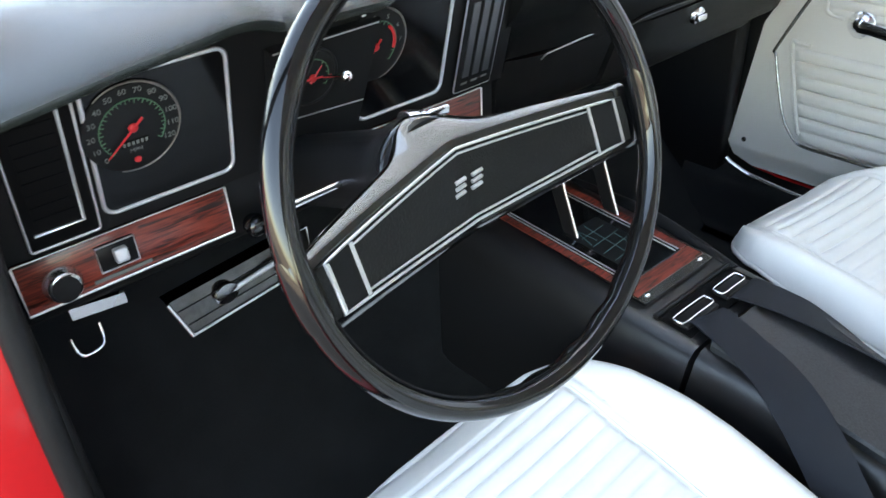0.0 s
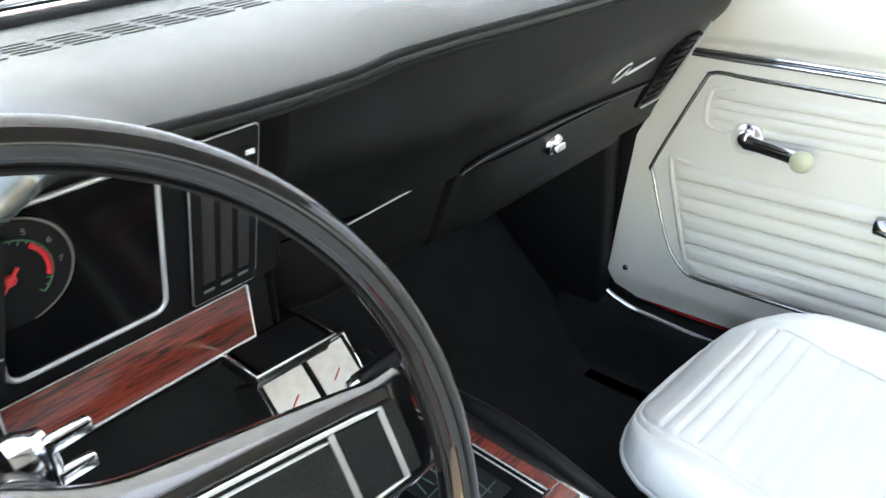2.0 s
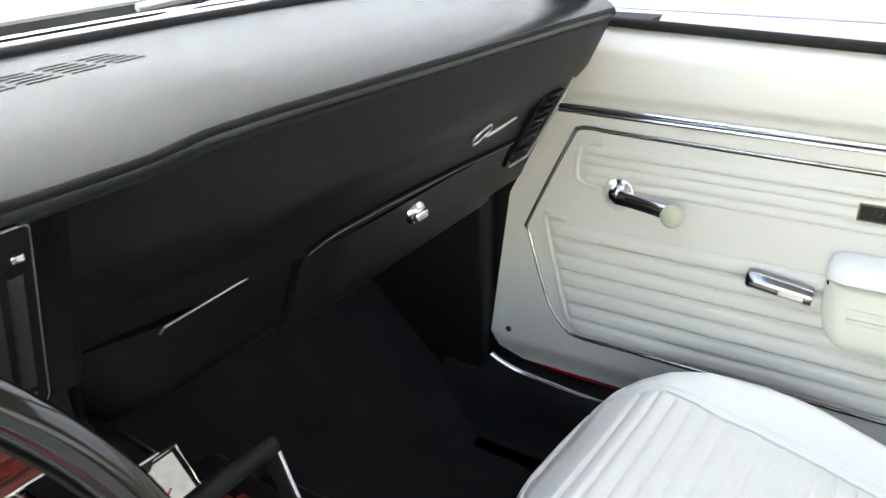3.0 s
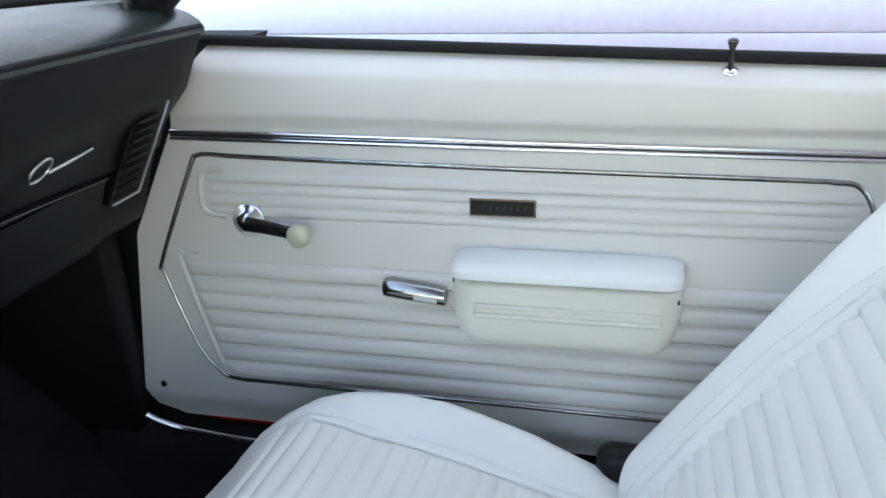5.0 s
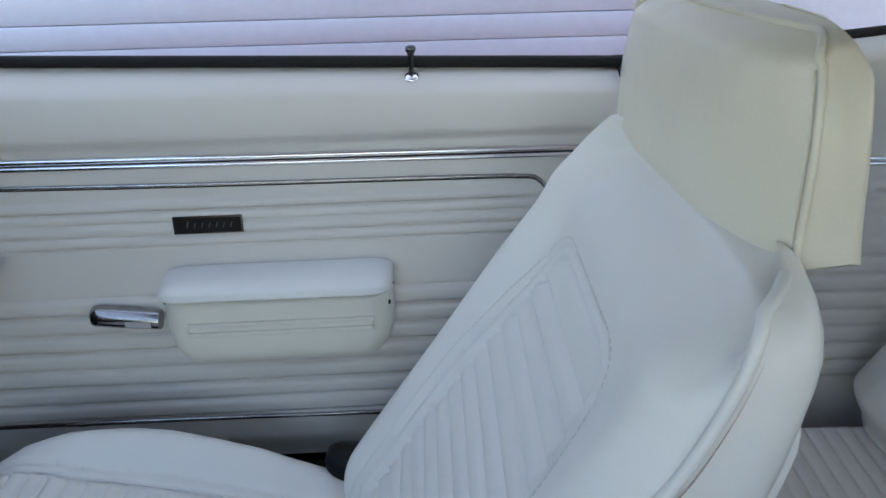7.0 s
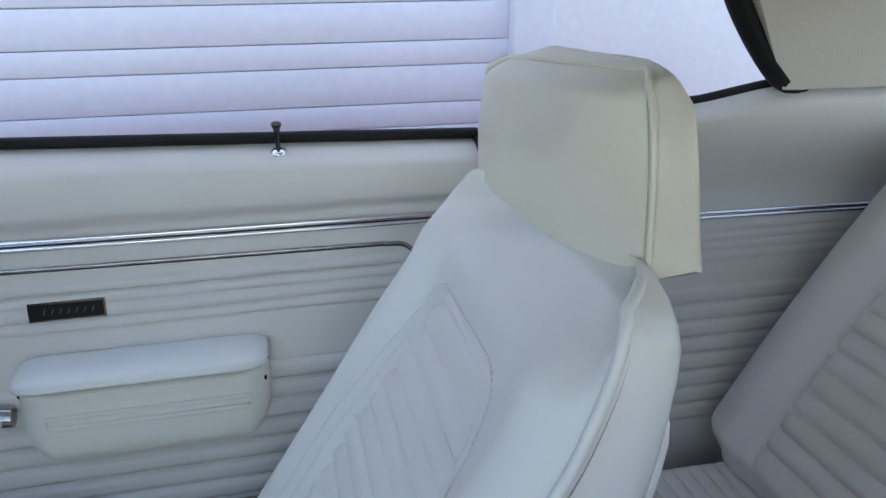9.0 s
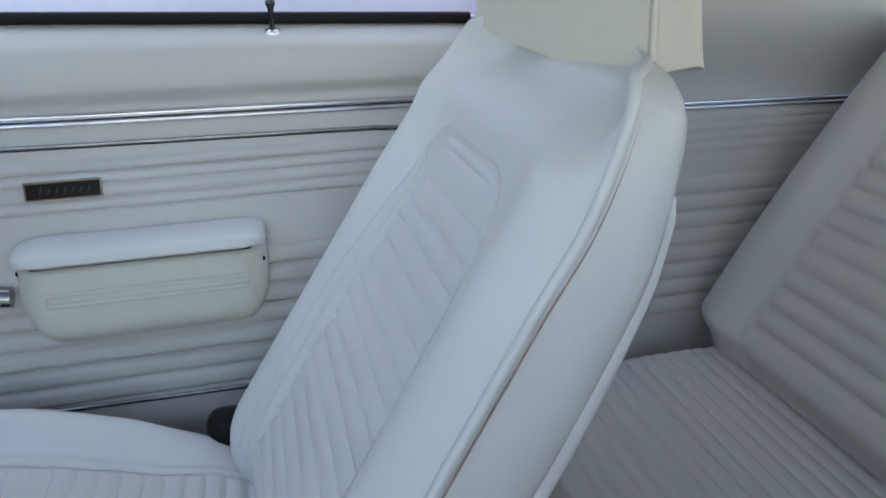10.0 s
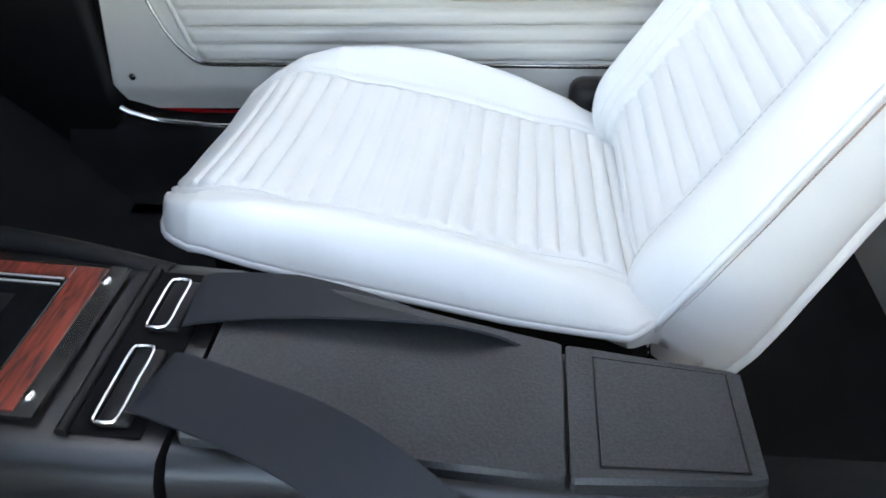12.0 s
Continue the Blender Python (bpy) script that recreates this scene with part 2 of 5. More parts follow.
# ---- setting: ground, building, car shell ----
def panel_x(y, z):
    """Inner face of the passenger door."""
    return 0.6574 - 0.027 * y + 0.1336 * z


def quarter_x(y, z):
    return 0.690 + 0.1336 * z


def build_setting():
    gr = part("ground", sheet(lambda u, v: Vector((u, v, 0.0)), [-400, -40, -8, -2, 1.6, 8, 40, 400], [-400, -40, -8, 0, 8, 40, 400]), ASPHALT)
    tagged(gr, "pale concrete ground under the parked car", "ground", kind="structure")
    wall = thing("wall_garage", "white plastered garage wall beside the car", "wall", kind="structure")
    # unseen upper wall, made 5.6 m high to throw its shadow farther past the car
    part("wall_face", box((1.52, -9.0, -0.05), (1.80, -0.83, 5.6)), PLASTER, wall)
    part("wall_face", box((1.52, 4.2, -0.05), (1.80, 9.0, 5.6)), PLASTER, wall)
    part("lintel", box((1.52, -0.83, 2.45), (1.80, 4.2, 5.6)), PLASTER, wall)
    part("jamb", box((1.505, -0.83, 0.0), (1.56, -0.735, 2.45), 0.004), SHUTTER, wall)
    # sectional door: alternating wide and narrow horizontal panels
    door = thing("garage_door", "pale blue-white panelled garage door, closed", "garage door", kind="structure")
    z, k = 0.01, 0
    edges = []
    while z < 2.4:
        step = 0.083 if k % 2 else 0.053
        edges.append((z, z + step))
        z += step
        k += 1
    shift = 0.895 - min((e[0] for e in edges), key=lambda q: abs(q - 0.895))
    for a, b in edges:
        part("slat", box((1.55, -0.735, a + shift + 0.0008), (1.575, 4.2, b + shift - 0.0008), 0.0022, 2), SHUTTER, door)
    part("backing", box((1.578, -0.735, 0.0), (1.60, 4.2, 2.45)), SHUTTER, door)


def build_shell():
    car = thing("car_body", "red painted coupe body with black weatherstrips and an open driver's side", "car", at=(0, 0.3, 0.3))
    # floor, toe board, tunnel
    part("floor", sheet(lambda u, v: Vector((u, v, table(v, [(-1.5, 0.36), (-0.55, 0.34), (-0.45, 0.30), (0.62, 0.30), (0.95, 0.62), (1.0, 0.95)]) + 0.16 * math.exp(-(u / 0.13) ** 4))), span(-0.76, 0.78, 40), span(-1.4, 1.0, 48)), CARPET, car, "black carpet")
    part("firewall", box((-0.76, 0.97, 0.3), (0.78, 1.0, 1.06)), BLACK, car)
    # hood and cowl
    part("hood", sheet(lambda u, v: Vector((u, v, 0.985 + 0.03 * math.cos(u * 1.9) - 0.035 * max(0, v - 1.0) ** 1.5 + 0.012 * math.exp(-((abs(u) - 0.28) / 0.05) ** 2))), span(-0.82, 0.82, 34), span(0.98, 2.35, 18), (0, 0, -0.02)), RED, car, "glossy red hood")
    part("hood_stripe", sheet(lambda u, v: Vector((u, v, 0.9865 + 0.03 * math.cos(u * 1.9) - 0.035 * max(0, v - 1.0) ** 1.5 + 0.012 * math.exp(-((abs(u) - 0.28) / 0.05) ** 2))), span(0.12, 0.42, 10), span(1.12, 2.30, 14)), GLOSS, car, "black hood stripe")
    for x0 in (-0.42, 0.10):
        wp = part("wiper_arm", tube([(x0, 0.90, 1.012), (x0 + 0.10, 0.86, 1.040), (x0 + 0.36, 0.80, 1.082)], [0.008, 0.006, 0.004], 8), CHROME, car, "bright wiper arm")
        part("wiper_blade", tube([(x0 + 0.16, 0.822, 1.078), (x0 + 0.50, 0.790, 1.094)], 0.005, 8), SILVER, wp)
    part("cowl", box((-0.74, 0.82, 0.965), (0.74, 0.985, 0.995), 0.004), BLACK, car)
    for i in range(46):
        x = -0.69 + 1.38 * i / 45
        part("cowl_slot", box((x - 0.006, 0.85, 0.994), (x + 0.006, 0.95, 1.0015)), GLOSS, car)
    part("windshield_trim", tube(catmull([(-0.70, 0.55, 1.075), (-0.62, 0.70, 1.07), (-0.3, 0.765, 1.068), (0, 0.78, 1.068), (0.3, 0.765, 1.068), (0.62, 0.70, 1.07), (0.72, 0.55, 1.075)], 8), 0.0045), CHROME, car)
    part("cowl_rubber", tube(catmull([(-0.70, 0.54, 1.068), (-0.62, 0.685, 1.064), (-0.3, 0.748, 1.062), (0, 0.762, 1.062), (0.3, 0.748, 1.062), (0.62, 0.685, 1.064), (0.72, 0.54, 1.068)], 8), 0.009), RUBBER, car)

    def shield(u, v):
        y0 = 0.78 - 0.55 * (abs(u) / 0.72) ** 3 * 0.4
        return Vector((u * (1 - 0.12 * v), y0 - 0.52 * v, 1.075 + 0.27 * v + 0.02 * math.sin(v * 3.0)))

    g = part("windshield", sheet(shield, span(-0.70, 0.70, 24), span(0, 1, 10), (0, 0.004, 0.004)), GLASS, car, "clear curved windshield")
    g.visible_shadow = False
    # pillars, roof
    for s in (-1, 1):
        part("pillar", tube([(s * 0.735, 0.56, 1.02), (s * 0.70, 0.36, 1.17), (s * 0.63, 0.15, 1.335)], [0.035, 0.028, 0.026], 10), BLACK, car, "black inner windshield pillar")
        part("roof_rail", tube(catmull([(s * 0.63, 0.15, 1.335), (s * 0.625, -0.25, 1.365), (s * 0.625, -0.65, 1.35), (s * 0.64, -0.95, 1.29)], 5), 0.026), RED, car)
    # assumed roof out of view, run back to y -1.2 to keep light off the rear seat
    part("roof", sheet(lambda u, v: Vector((u, v, 1.385 - 0.06 * (u / 0.62) ** 2 - 0.10 * ease(v, -0.4, 0.4) * 0.35 - 0.16 * ease(-v, 0.55, 1.15))), span(-0.62, 0.62, 20), span(-1.2, 0.22, 24), (0, 0, 0.03)), RED, car)
    part("headliner", sheet(lambda u, v: Vector((u, v, 1.372 - 0.06 * (u / 0.62) ** 2 - 0.10 * ease(v, -0.4, 0.4) * 0.35 - 0.16 * ease(-v, 0.55, 1.15))), span(-0.61, 0.61, 20), span(-1.2, 0.21, 24)), HEADLINER, car, "off-white headliner")
    for s in (-1, 1):
        # sail panel behind the quarter window
        def sail(u, v, s=s):
            yb = -0.885 - 0.64 * u
            yt = -0.70 - 0.45 * u
            x = 0.752 - 0.10 * v - 0.03 * u
            return Vector((s * x, yb + (yt - yb) * v, 1.018 + 0.27 * v + 0.003 * noise.noise((u * 9, v * 7, s))))
        part("sail_panel", sheet(sail, span(0, 1, 24), span(0, 1, 18), (s * 0.03, 0, 0)), HEADLINER, car, "wrinkled off-white vinyl sail panel")
        part("window_seal", tube(catmull([(s * 0.775, -0.925, 1.018), (s * 0.758, -0.875, 1.04), (s * 0.735, -0.80, 1.12), (s * 0.70, -0.73, 1.22), (s * 0.66, -0.69, 1.29)], 6), 0.0155), RUBBER, car, "black rubber window seal")
    part("rear_shelf", box((-0.70, -1.75, 0.93), (0.70, -1.16, 0.96)), HEADLINER, car)
    part("rear_bulkhead", box((-0.74, -1.42, 0.3), (0.74, -1.38, 0.95)), CARPET, car)
    # driver's opening: red hinge pillar with a rubber seal, black kick panel, sill, quarter
    part("hinge_pillar", loft([[(-0.86, y, z) for y, z in o] if s else [(-0.714, y, z) for y, z in o] for s in (0, 1) for o in [[(0.44, 0.25), (0.90, 0.25), (0.90, 0.98), (0.60, 1.02), (0.50, 0.98), (0.45, 0.75)]]]), RED, car, "red painted door jamb")
    part("door_seal", tube(catmull([(-0.711, 0.43, 0.25), (-0.710, 0.438, 0.66), (-0.706, 0.445, 0.80), (-0.700, 0.455, 0.90), (-0.69, 0.47, 1.00), (-0.70, 0.52, 1.06)], 6), 0.012), RUBBER, car)
    part("kick_panel", box((-0.711, 0.45, 0.28), (-0.690, 0.98, 1.0), 0.006), BLACK, car)
    part("kick_panel", box((0.675, 0.62, 0.28), (0.72, 0.98, 0.95), 0.006), BLACK, car)
    for s in (-1, 1):
        part("rocker", box((s * 0.76, -0.55, 0.20), (s * 0.87, 0.66, 0.33), 0.02, 3), RED, car)
    part("quarter", box((-0.88, -1.5, 0.25), (-0.78, -0.55, 0.98), 0.02, 3), RED, car)
    part("quarter", box((0.862, -1.5, 0.25), (0.90, -0.50, 0.95), 0.02, 3), RED, car)
    # passenger sill with its bright plate
    part("sill", tube(catmull([(0.718, 0.616, 0.470), (0.722, 0.594, 0.440), (0.728, 0.54, 0.421), (0.732, 0.4, 0.413), (0.736, 0.22, 0.410)], 6), 0.0042), RED, car, "dark red painted sill")
    part("sill_plate", tube(catmull([(0.668, 0.600, 0.452), (0.672, 0.578, 0.438), (0.682, 0.52, 0.420), (0.688, 0.3, 0.408), (0.694, -0.5, 0.402)], 6), 0.0055), CHROME, car, "bright sill plate")
    part("sill_carpet", sheet(lambda u, v: Vector((0.60 + 0.13 * u, v, 0.30 + 0.115 * ease(u, 0.2, 0.62))), span(0, 1, 10), span(-0.5, 0.70, 12)), CARPET, car)
    part("front_pillar", loft([[Vector((panel_x(y, z) + 0.028, y, z)) for y in (front_edge(z) - 0.05, 0.99)] + [Vector((0.88, y, z)) for y in (0.99, front_edge(z) - 0.05)] for z in (0.26, 0.45, 0.60, 0.75, 0.88, 1.0)]), RUBBER, car, "black hinge pillar trim")


# ---- passenger door ----
PIPING = [(-0.34, 0.836), (-0.30, 0.8367), (0.10, 0.842), (0.42, 0.8478), (0.466, 0.849), (0.492, 0.846), (0.505, 0.828), (0.563, 0.690), (0.560, 0.668), (0.519, 0.560), (0.482, 0.516), (0.455, 0.508), (0.41, 0.5076), (0.15, 0.506), (-0.149, 0.504), (-0.32, 0.5022), (-0.36, 0.502), (-0.385, 0.52), (-0.389, 0.56), (-0.39, 0.76), (-0.39, 0.80), (-0.37, 0.832)]


def front_edge(z):
    return table(z, [(0.43, 0.56), (0.445, 0.605), (0.475, 0.62), (0.727, 0.602), (0.883, 0.529), (1.0, 0.469)])


def ridge(z, z0, pitch, n, depth):
    t = (z - z0) / pitch
    if t < 0 or t > n:
        return 0.0
    f = t - math.floor(t)
    return depth * (1 - (2 * f - 1) ** 4) - depth * 0.35


def door_top(y):
    return 0.9805 + 0.033 * y


def door_height(y, z):
    """How far the trim stands proud of the flat panel."""
    h = 0.0
    fwd = table(z, [(0.50, 0.462), (0.54, 0.483), (0.69, 0.530), (0.72, 0.525)])
    m = 1 - ease(y, fwd - 0.012, fwd)
    h += m * ridge(z, 0.510, 0.0262, 7, 0.0088)
    m2 = (1 - ease(y, 0.470, 0.482)) * ease(y, -0.37, -0.36)
    h += m2 * ridge(z, 0.760, 0.0158, 4, 0.0056)
    # pillowed upper roll
    if z > 0.884:
        t = (z - 0.884) / (door_top(y) - 0.884)
        h += 0.013 * ease(t, 0.0, 0.22) + 0.006 * math.sin(math.pi * min(1.0, t)) - 0.040 * max(0.0, (t - 0.70) / 0.30) ** 1.5
    h -= 0.012 * ease(-z, -0.475, -0.43)
    return h


def on_door(y, z, off=0.0):
    return Vector((panel_x(y, z) - door_height(y, z) - off, y, z))


def flat_door(y, z, off=0.0):
    return Vector((panel_x(y, z) - off, y, z))


def build_door():
    door = thing("passenger_door", "white vinyl door panel with pleats, chrome strips and an armrest, closed", "car door", at=(0.74, 0.0, 0.45))

    def trim(u, v):
        y0 = front_edge(v)
        y = y0 + (-0.475 - y0) * u
        z = v if v < 0.884 else 0.884 + (v - 0.884) * (door_top(y) - 0.884) / 0.116
        return on_door(y, z)

    us = span(0, 0.16, 34) + span(0.16, 1, 46)[1:]
    part("trim_panel", sheet(trim, us, span(0.43, 0.86, 172) + span(0.86, 1.0, 30)[1:], (0.035, 0, 0)), VINYL_DOOR_DIM, door, "white vinyl trim with horizontal pleats", 60)
    part("outer_skin", box((0.846, -0.50, 0.30), (0.875, 0.62, 0.925), 0.012, 3), RED, door)
    part("jamb_seal", box((0.775, -0.512, 0.42), (0.858, -0.470, 0.968), 0.004), RUBBER, door)
    part("core", box((0.812, -0.47, 0.32), (0.841, 0.55, 0.90)), BLACK, door)
    part("window_seal", tube([flat_door(y, door_top(y) + 0.004, -0.016) for y in (0.475, 0.1, -0.2, -0.475)], 0.0075, 8), RUBBER, door, "black rubber window seal")
    part("belt_moulding", tube([flat_door(y, door_top(y) + 0.001, -0.032) for y in (0.475, 0.1, -0.2, -0.49)], 0.0055, 8), CHROME, door)
    for dz, r in ((0.0, 0.0042), (-0.0085, 0.0036)):
        part("chrome_strip", tube([flat_door(y, 0.8795 + 0.0085 * (y - 0.529) / 0.92 + dz, 0.004) for y in span(0.527, -0.47, 12)], r, 8), CHROME, door, "long chrome strip")
    part("strip_backing", tube([flat_door(y, 0.8752 + 0.0085 * (y - 0.529) / 0.92, 0.001) for y in span(0.527, -0.47, 12)], 0.0055, 6), RUBBER, door)
    loop = catmull([flat_door(y + 0.0008 * math.sin(y * 70), z + 0.0007 * math.sin(y * 55), 0.002) for y, z in PIPING], 7, True)
    part("bright_piping", tube(loop, 0.0026, 6, True), PIPING_DIM_CHROME, door, "thin wavy bright piping")
    part("piping_groove", tube([p + Vector((0.0015, 0, -0.0022)) for p in loop], 0.0026, 6, True), RUBBER, door)
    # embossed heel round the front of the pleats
    part("emboss", tube(catmull([flat_door(y, z, 0.0005) for y, z in ((0.452, 0.760), (0.478, 0.763), (0.490, 0.775), (0.490, 0.812), (0.480, 0.824), (0.452, 0.827))], 5), 0.0042, 8), VINYL_DOOR_DIM, door)
    part("emboss", tube(catmull([flat_door(y, z, 0.0005) for y, z in ((0.50, 0.700), (0.524, 0.700), (0.534, 0.690), (0.486, 0.545), (0.475, 0.53))], 5), 0.004, 8), VINYL_DOOR_DIM, door)
    # badge
    badge = part("badge", prism([flat_door(y, z, -0.001) for y, z in ((0.0985, 0.7775), (0.0105, 0.7775), (0.0105, 0.8005), (0.0985, 0.8005))], (-0.006, 0, 0)), DARK_STEEL, door, "small dark badge in a bright frame")
    part("badge_field", prism([flat_door(y, z, 0.003) for y, z in ((0.0965, 0.7795), (0.0125, 0.7795), (0.0125, 0.7985), (0.0965, 0.7985))], (-0.003, 0, 0)), BLACK, badge)
    for i in range(7):
        part("badge_mark", tube([flat_door(0.081 - 0.0092 * i, 0.7862, 0.0066), flat_door(0.0785 - 0.0092 * i, 0.7925 if i else 0.7945, 0.0066)], 0.0007, 5), TRACK, badge)
    # armrest
    arm = thing_part("armrest", door)
    prof = [(0.0, 0.732), (0.024, 0.738), (0.052, 0.737), (0.067, 0.731), (0.070, 0.723), (0.063, 0.7155), (0.0, 0.7155)]

    def slab(prof, y0, y1, endr, n=10, keep=0.62, hold=0):
        rings = []
        for i in range(4 * n + 1):
            t = (1 - math.cos(math.pi * i / (4 * n))) / 2
            y = y0 + (y1 - y0) * t
            e = min(t, 1 - t) * abs(y1 - y0)
            k = 1.0 if e > endr else math.sqrt(max(0.0, 1 - (1 - e / endr) ** 2)) * 0.92 + 0.08
            mz = min(q[1] for q in prof) if hold == 0 else max(q[1] for q in prof)
            rings.append([flat_door(y, mz + (z - mz) * (0.40 + 0.60 * k), off * (keep + (1 - keep) * k)) for off, z in prof])
        return loft(rings)

    part("arm_pad", slab(catmull2(prof, 4), 0.116, -0.179, 0.030), VINYL, arm, "soft white vinyl pad", 70)
    base = [(0.0, 0.7085), (0.052, 0.7075), (0.054, 0.690), (0.051, 0.648), (0.043, 0.622), (0.025, 0.609), (0.0, 0.607)]
    part("arm_base", slab(catmull2(base, 4), 0.116, -0.179, 0.040, 14, 0.40, 1), ARMREST, arm, "cream plastic armrest base", 70)
    recess = [(0.082, 0.664), (-0.154, 0.664), (-0.154, 0.677), (0.082, 0.677)]
    part("arm_recess", tube([flat_door(y, z, 0.0535) for y, z in recess], 0.0036, 8, True), ARMREST, arm, "raised rim of a long slot")
    part("arm_slot", tube([flat_door(y, 0.6655, 0.0540) for y in (0.078, -0.150)], 0.0017, 6), STITCH, arm)
    # black tube paints the shadow under the pad, thicker at both ends
    part("pad_shadow_line", tube([flat_door(0.116 - 0.295 * t, 0.7085, 0.0500 * (1 - 0.55 * max(0.0, abs(2 * t - 1) - 0.84) / 0.16)) for t in span(0.0, 1.0, 40)], [0.0005 + 0.0013 * max(0.0, abs(i / 20 - 1) - 0.7) / 0.3 for i in range(41)], 6), BLACK, arm, "gap below the pad, its shadow drawn as a black line")
    for y in (0.110, -0.172):
        part("arm_screw", lathe([(0.004, 0), (0.004, 0.003), (0.002, 0.004)], flat_door(y, 0.703 if y > 0 else 0.69, 0.036), (-1, 0, 0), 10), BLACK, arm)
    # inner handle
    hd = part("door_handle", loft([[flat_door(y, z0 + 0.0140 * k * math.sin(q), 0.017 + 0.014 * k * math.cos(q)) for q in (2 * math.pi * i / 14 for i in range(14))] for y, z0, k in ((0.215, 0.6770, 0.82), (0.212, 0.6768, 0.95), (0.203, 0.677, 1.0), (0.18, 0.674, 1.0), (0.15, 0.671, 0.96), (0.128, 0.668, 0.9))]), PLATE, door, "chrome pull handle")
    part("handle_inset", prism([flat_door(y, z, 0.028) for y, z in ((0.170, 0.667), (0.138, 0.664), (0.138, 0.671), (0.170, 0.674))], (-0.0032, 0, 0)), BRUSHED, hd)
    # window crank
    cr = part("window_crank", lathe([(0.026, 0.0), (0.026, 0.003), (0.022, 0.009), (0.014, 0.014), (0.012, 0.020), (0.004, 0.023)], flat_door(0.418, 0.757, 0.0), (-1, 0, 0.13), 28), CHROME, door, "chrome window crank")
    part("crank_arm", loft([[flat_door(y, 0.757 - 0.05 * (0.418 - y) + w * math.sin(q), o0 + 0.003 + 0.0042 * math.cos(q)) for q in (2 * math.pi * i / 12 for i in range(12))] for y, o0, w in ((0.418, 0.016, 0.012), (0.39, 0.020, 0.0105), (0.36, 0.026, 0.0100), (0.333, 0.030, 0.011), (0.318, 0.030, 0.007))]), CHROME, cr)
    for k in (-0.005, 0.0, 0.005):
        part("crank_groove", tube([flat_door(0.40, 0.756 + k, 0.0262), flat_door(0.345, 0.7535 + k, 0.0350)], 0.0011, 5), BLACK, cr)
    part("crank_knob", lathe([(0.006, 0), (0.0075, 0.004), (0.014, 0.010), (0.0165, 0.017), (0.0165, 0.022), (0.012, 0.028), (0.003, 0.030)], flat_door(0.321, 0.7555, 0.034), (-1, 0, 0.1), 22), KNOB, cr, "yellowed translucent knob")
    # lock pin
    lk = part("lock_pin", lathe([(0.003, -0.02), (0.0035, 0.026), (0.0045, 0.030), (0.0065, 0.034), (0.0065, 0.037), (0.004, 0.039)], on_door(-0.213, 0.9615, -0.002), (0, 0, 1), 14), DARK_STEEL, door, "chrome lock pin")
    part("lock_ferrule", lathe([(0.0095, -0.003), (0.0095, 0.002), (0.006, 0.004)], on_door(-0.213, 0.9615, -0.002), (-0.45, 0, 1), 18), CHROME, lk)
    part("trim_screw", lathe([(0.0055, 0), (0.005, 0.002), (0.002, 0.0035)], on_door(0.586, 0.486, 0.0), (-1, 0, 0.1), 12), DARK_STEEL, door)
    return door


def thing_part(name, parent):
    """An empty part that only gathers sub-parts."""
    ob = new(name)
    ob.parent = parent
    ob.matrix_parent_inverse = parent.matrix_basis.inverted()
    return ob


def catmull2(pairs, n):
    return [(p.x, p.y) for p in catmull([(a, b, 0) for a, b in pairs], n, True)]


def build_quarter():
    q = thing("rear_quarter_trim", "white vinyl rear quarter panel with pleats and a chrome strip", "car trim", at=(0.79, -0.9, 0.4))

    def top(y):
        return table(-y, [(0.50, 0.968), (0.70, 0.995), (0.78, 1.002), (0.86, 1.016), (0.92, 1.024), (1.5, 1.026)])

    def trim(u, v):
        y = -0.49 - 0.91 * u
        z = 0.40 + (top(y) - 0.40) * v
        h = ridge(z, 0.515, 0.0262, 8, 0.0056) if z < 0.75 else 0.0
        h += ridge(z, 0.762, 0.0145, 4, 0.0028)
        h += 0.072 * ease(z, 0.842, 1.0) - 0.020 * ease(z, top(y) - 0.03, top(y) + 0.003) ** 2
        return Vector((quarter_x(y, z) - h, y, z))

    part("trim_panel", sheet(trim, span(0, 1, 30), span(0, 1, 220), (0.03, 0, 0)), VINYL_REAR_SHADED, q, "", 60)
    for dz in (0.0, -0.007):
        part("chrome_strip", tube([Vector((quarter_x(y, 0.834) - 0.003, y, 0.836 + dz + 0.02 * (y + 0.82) * 0.8)) for y in (-0.50, -0.82, -1.1, -1.39)], 0.0034, 8), CHROME, q)
    part("window_seal", tube([Vector((quarter_x(y, top(y)) - 0.045, y, top(y) + 0.004)) for y in (-0.50, -0.7, -0.78, -0.86, -0.92)], 0.0065, 8), RUBBER, q)


# ---- seats ----
def groove(d, w):
    return math.exp(-(d / w) ** 2)


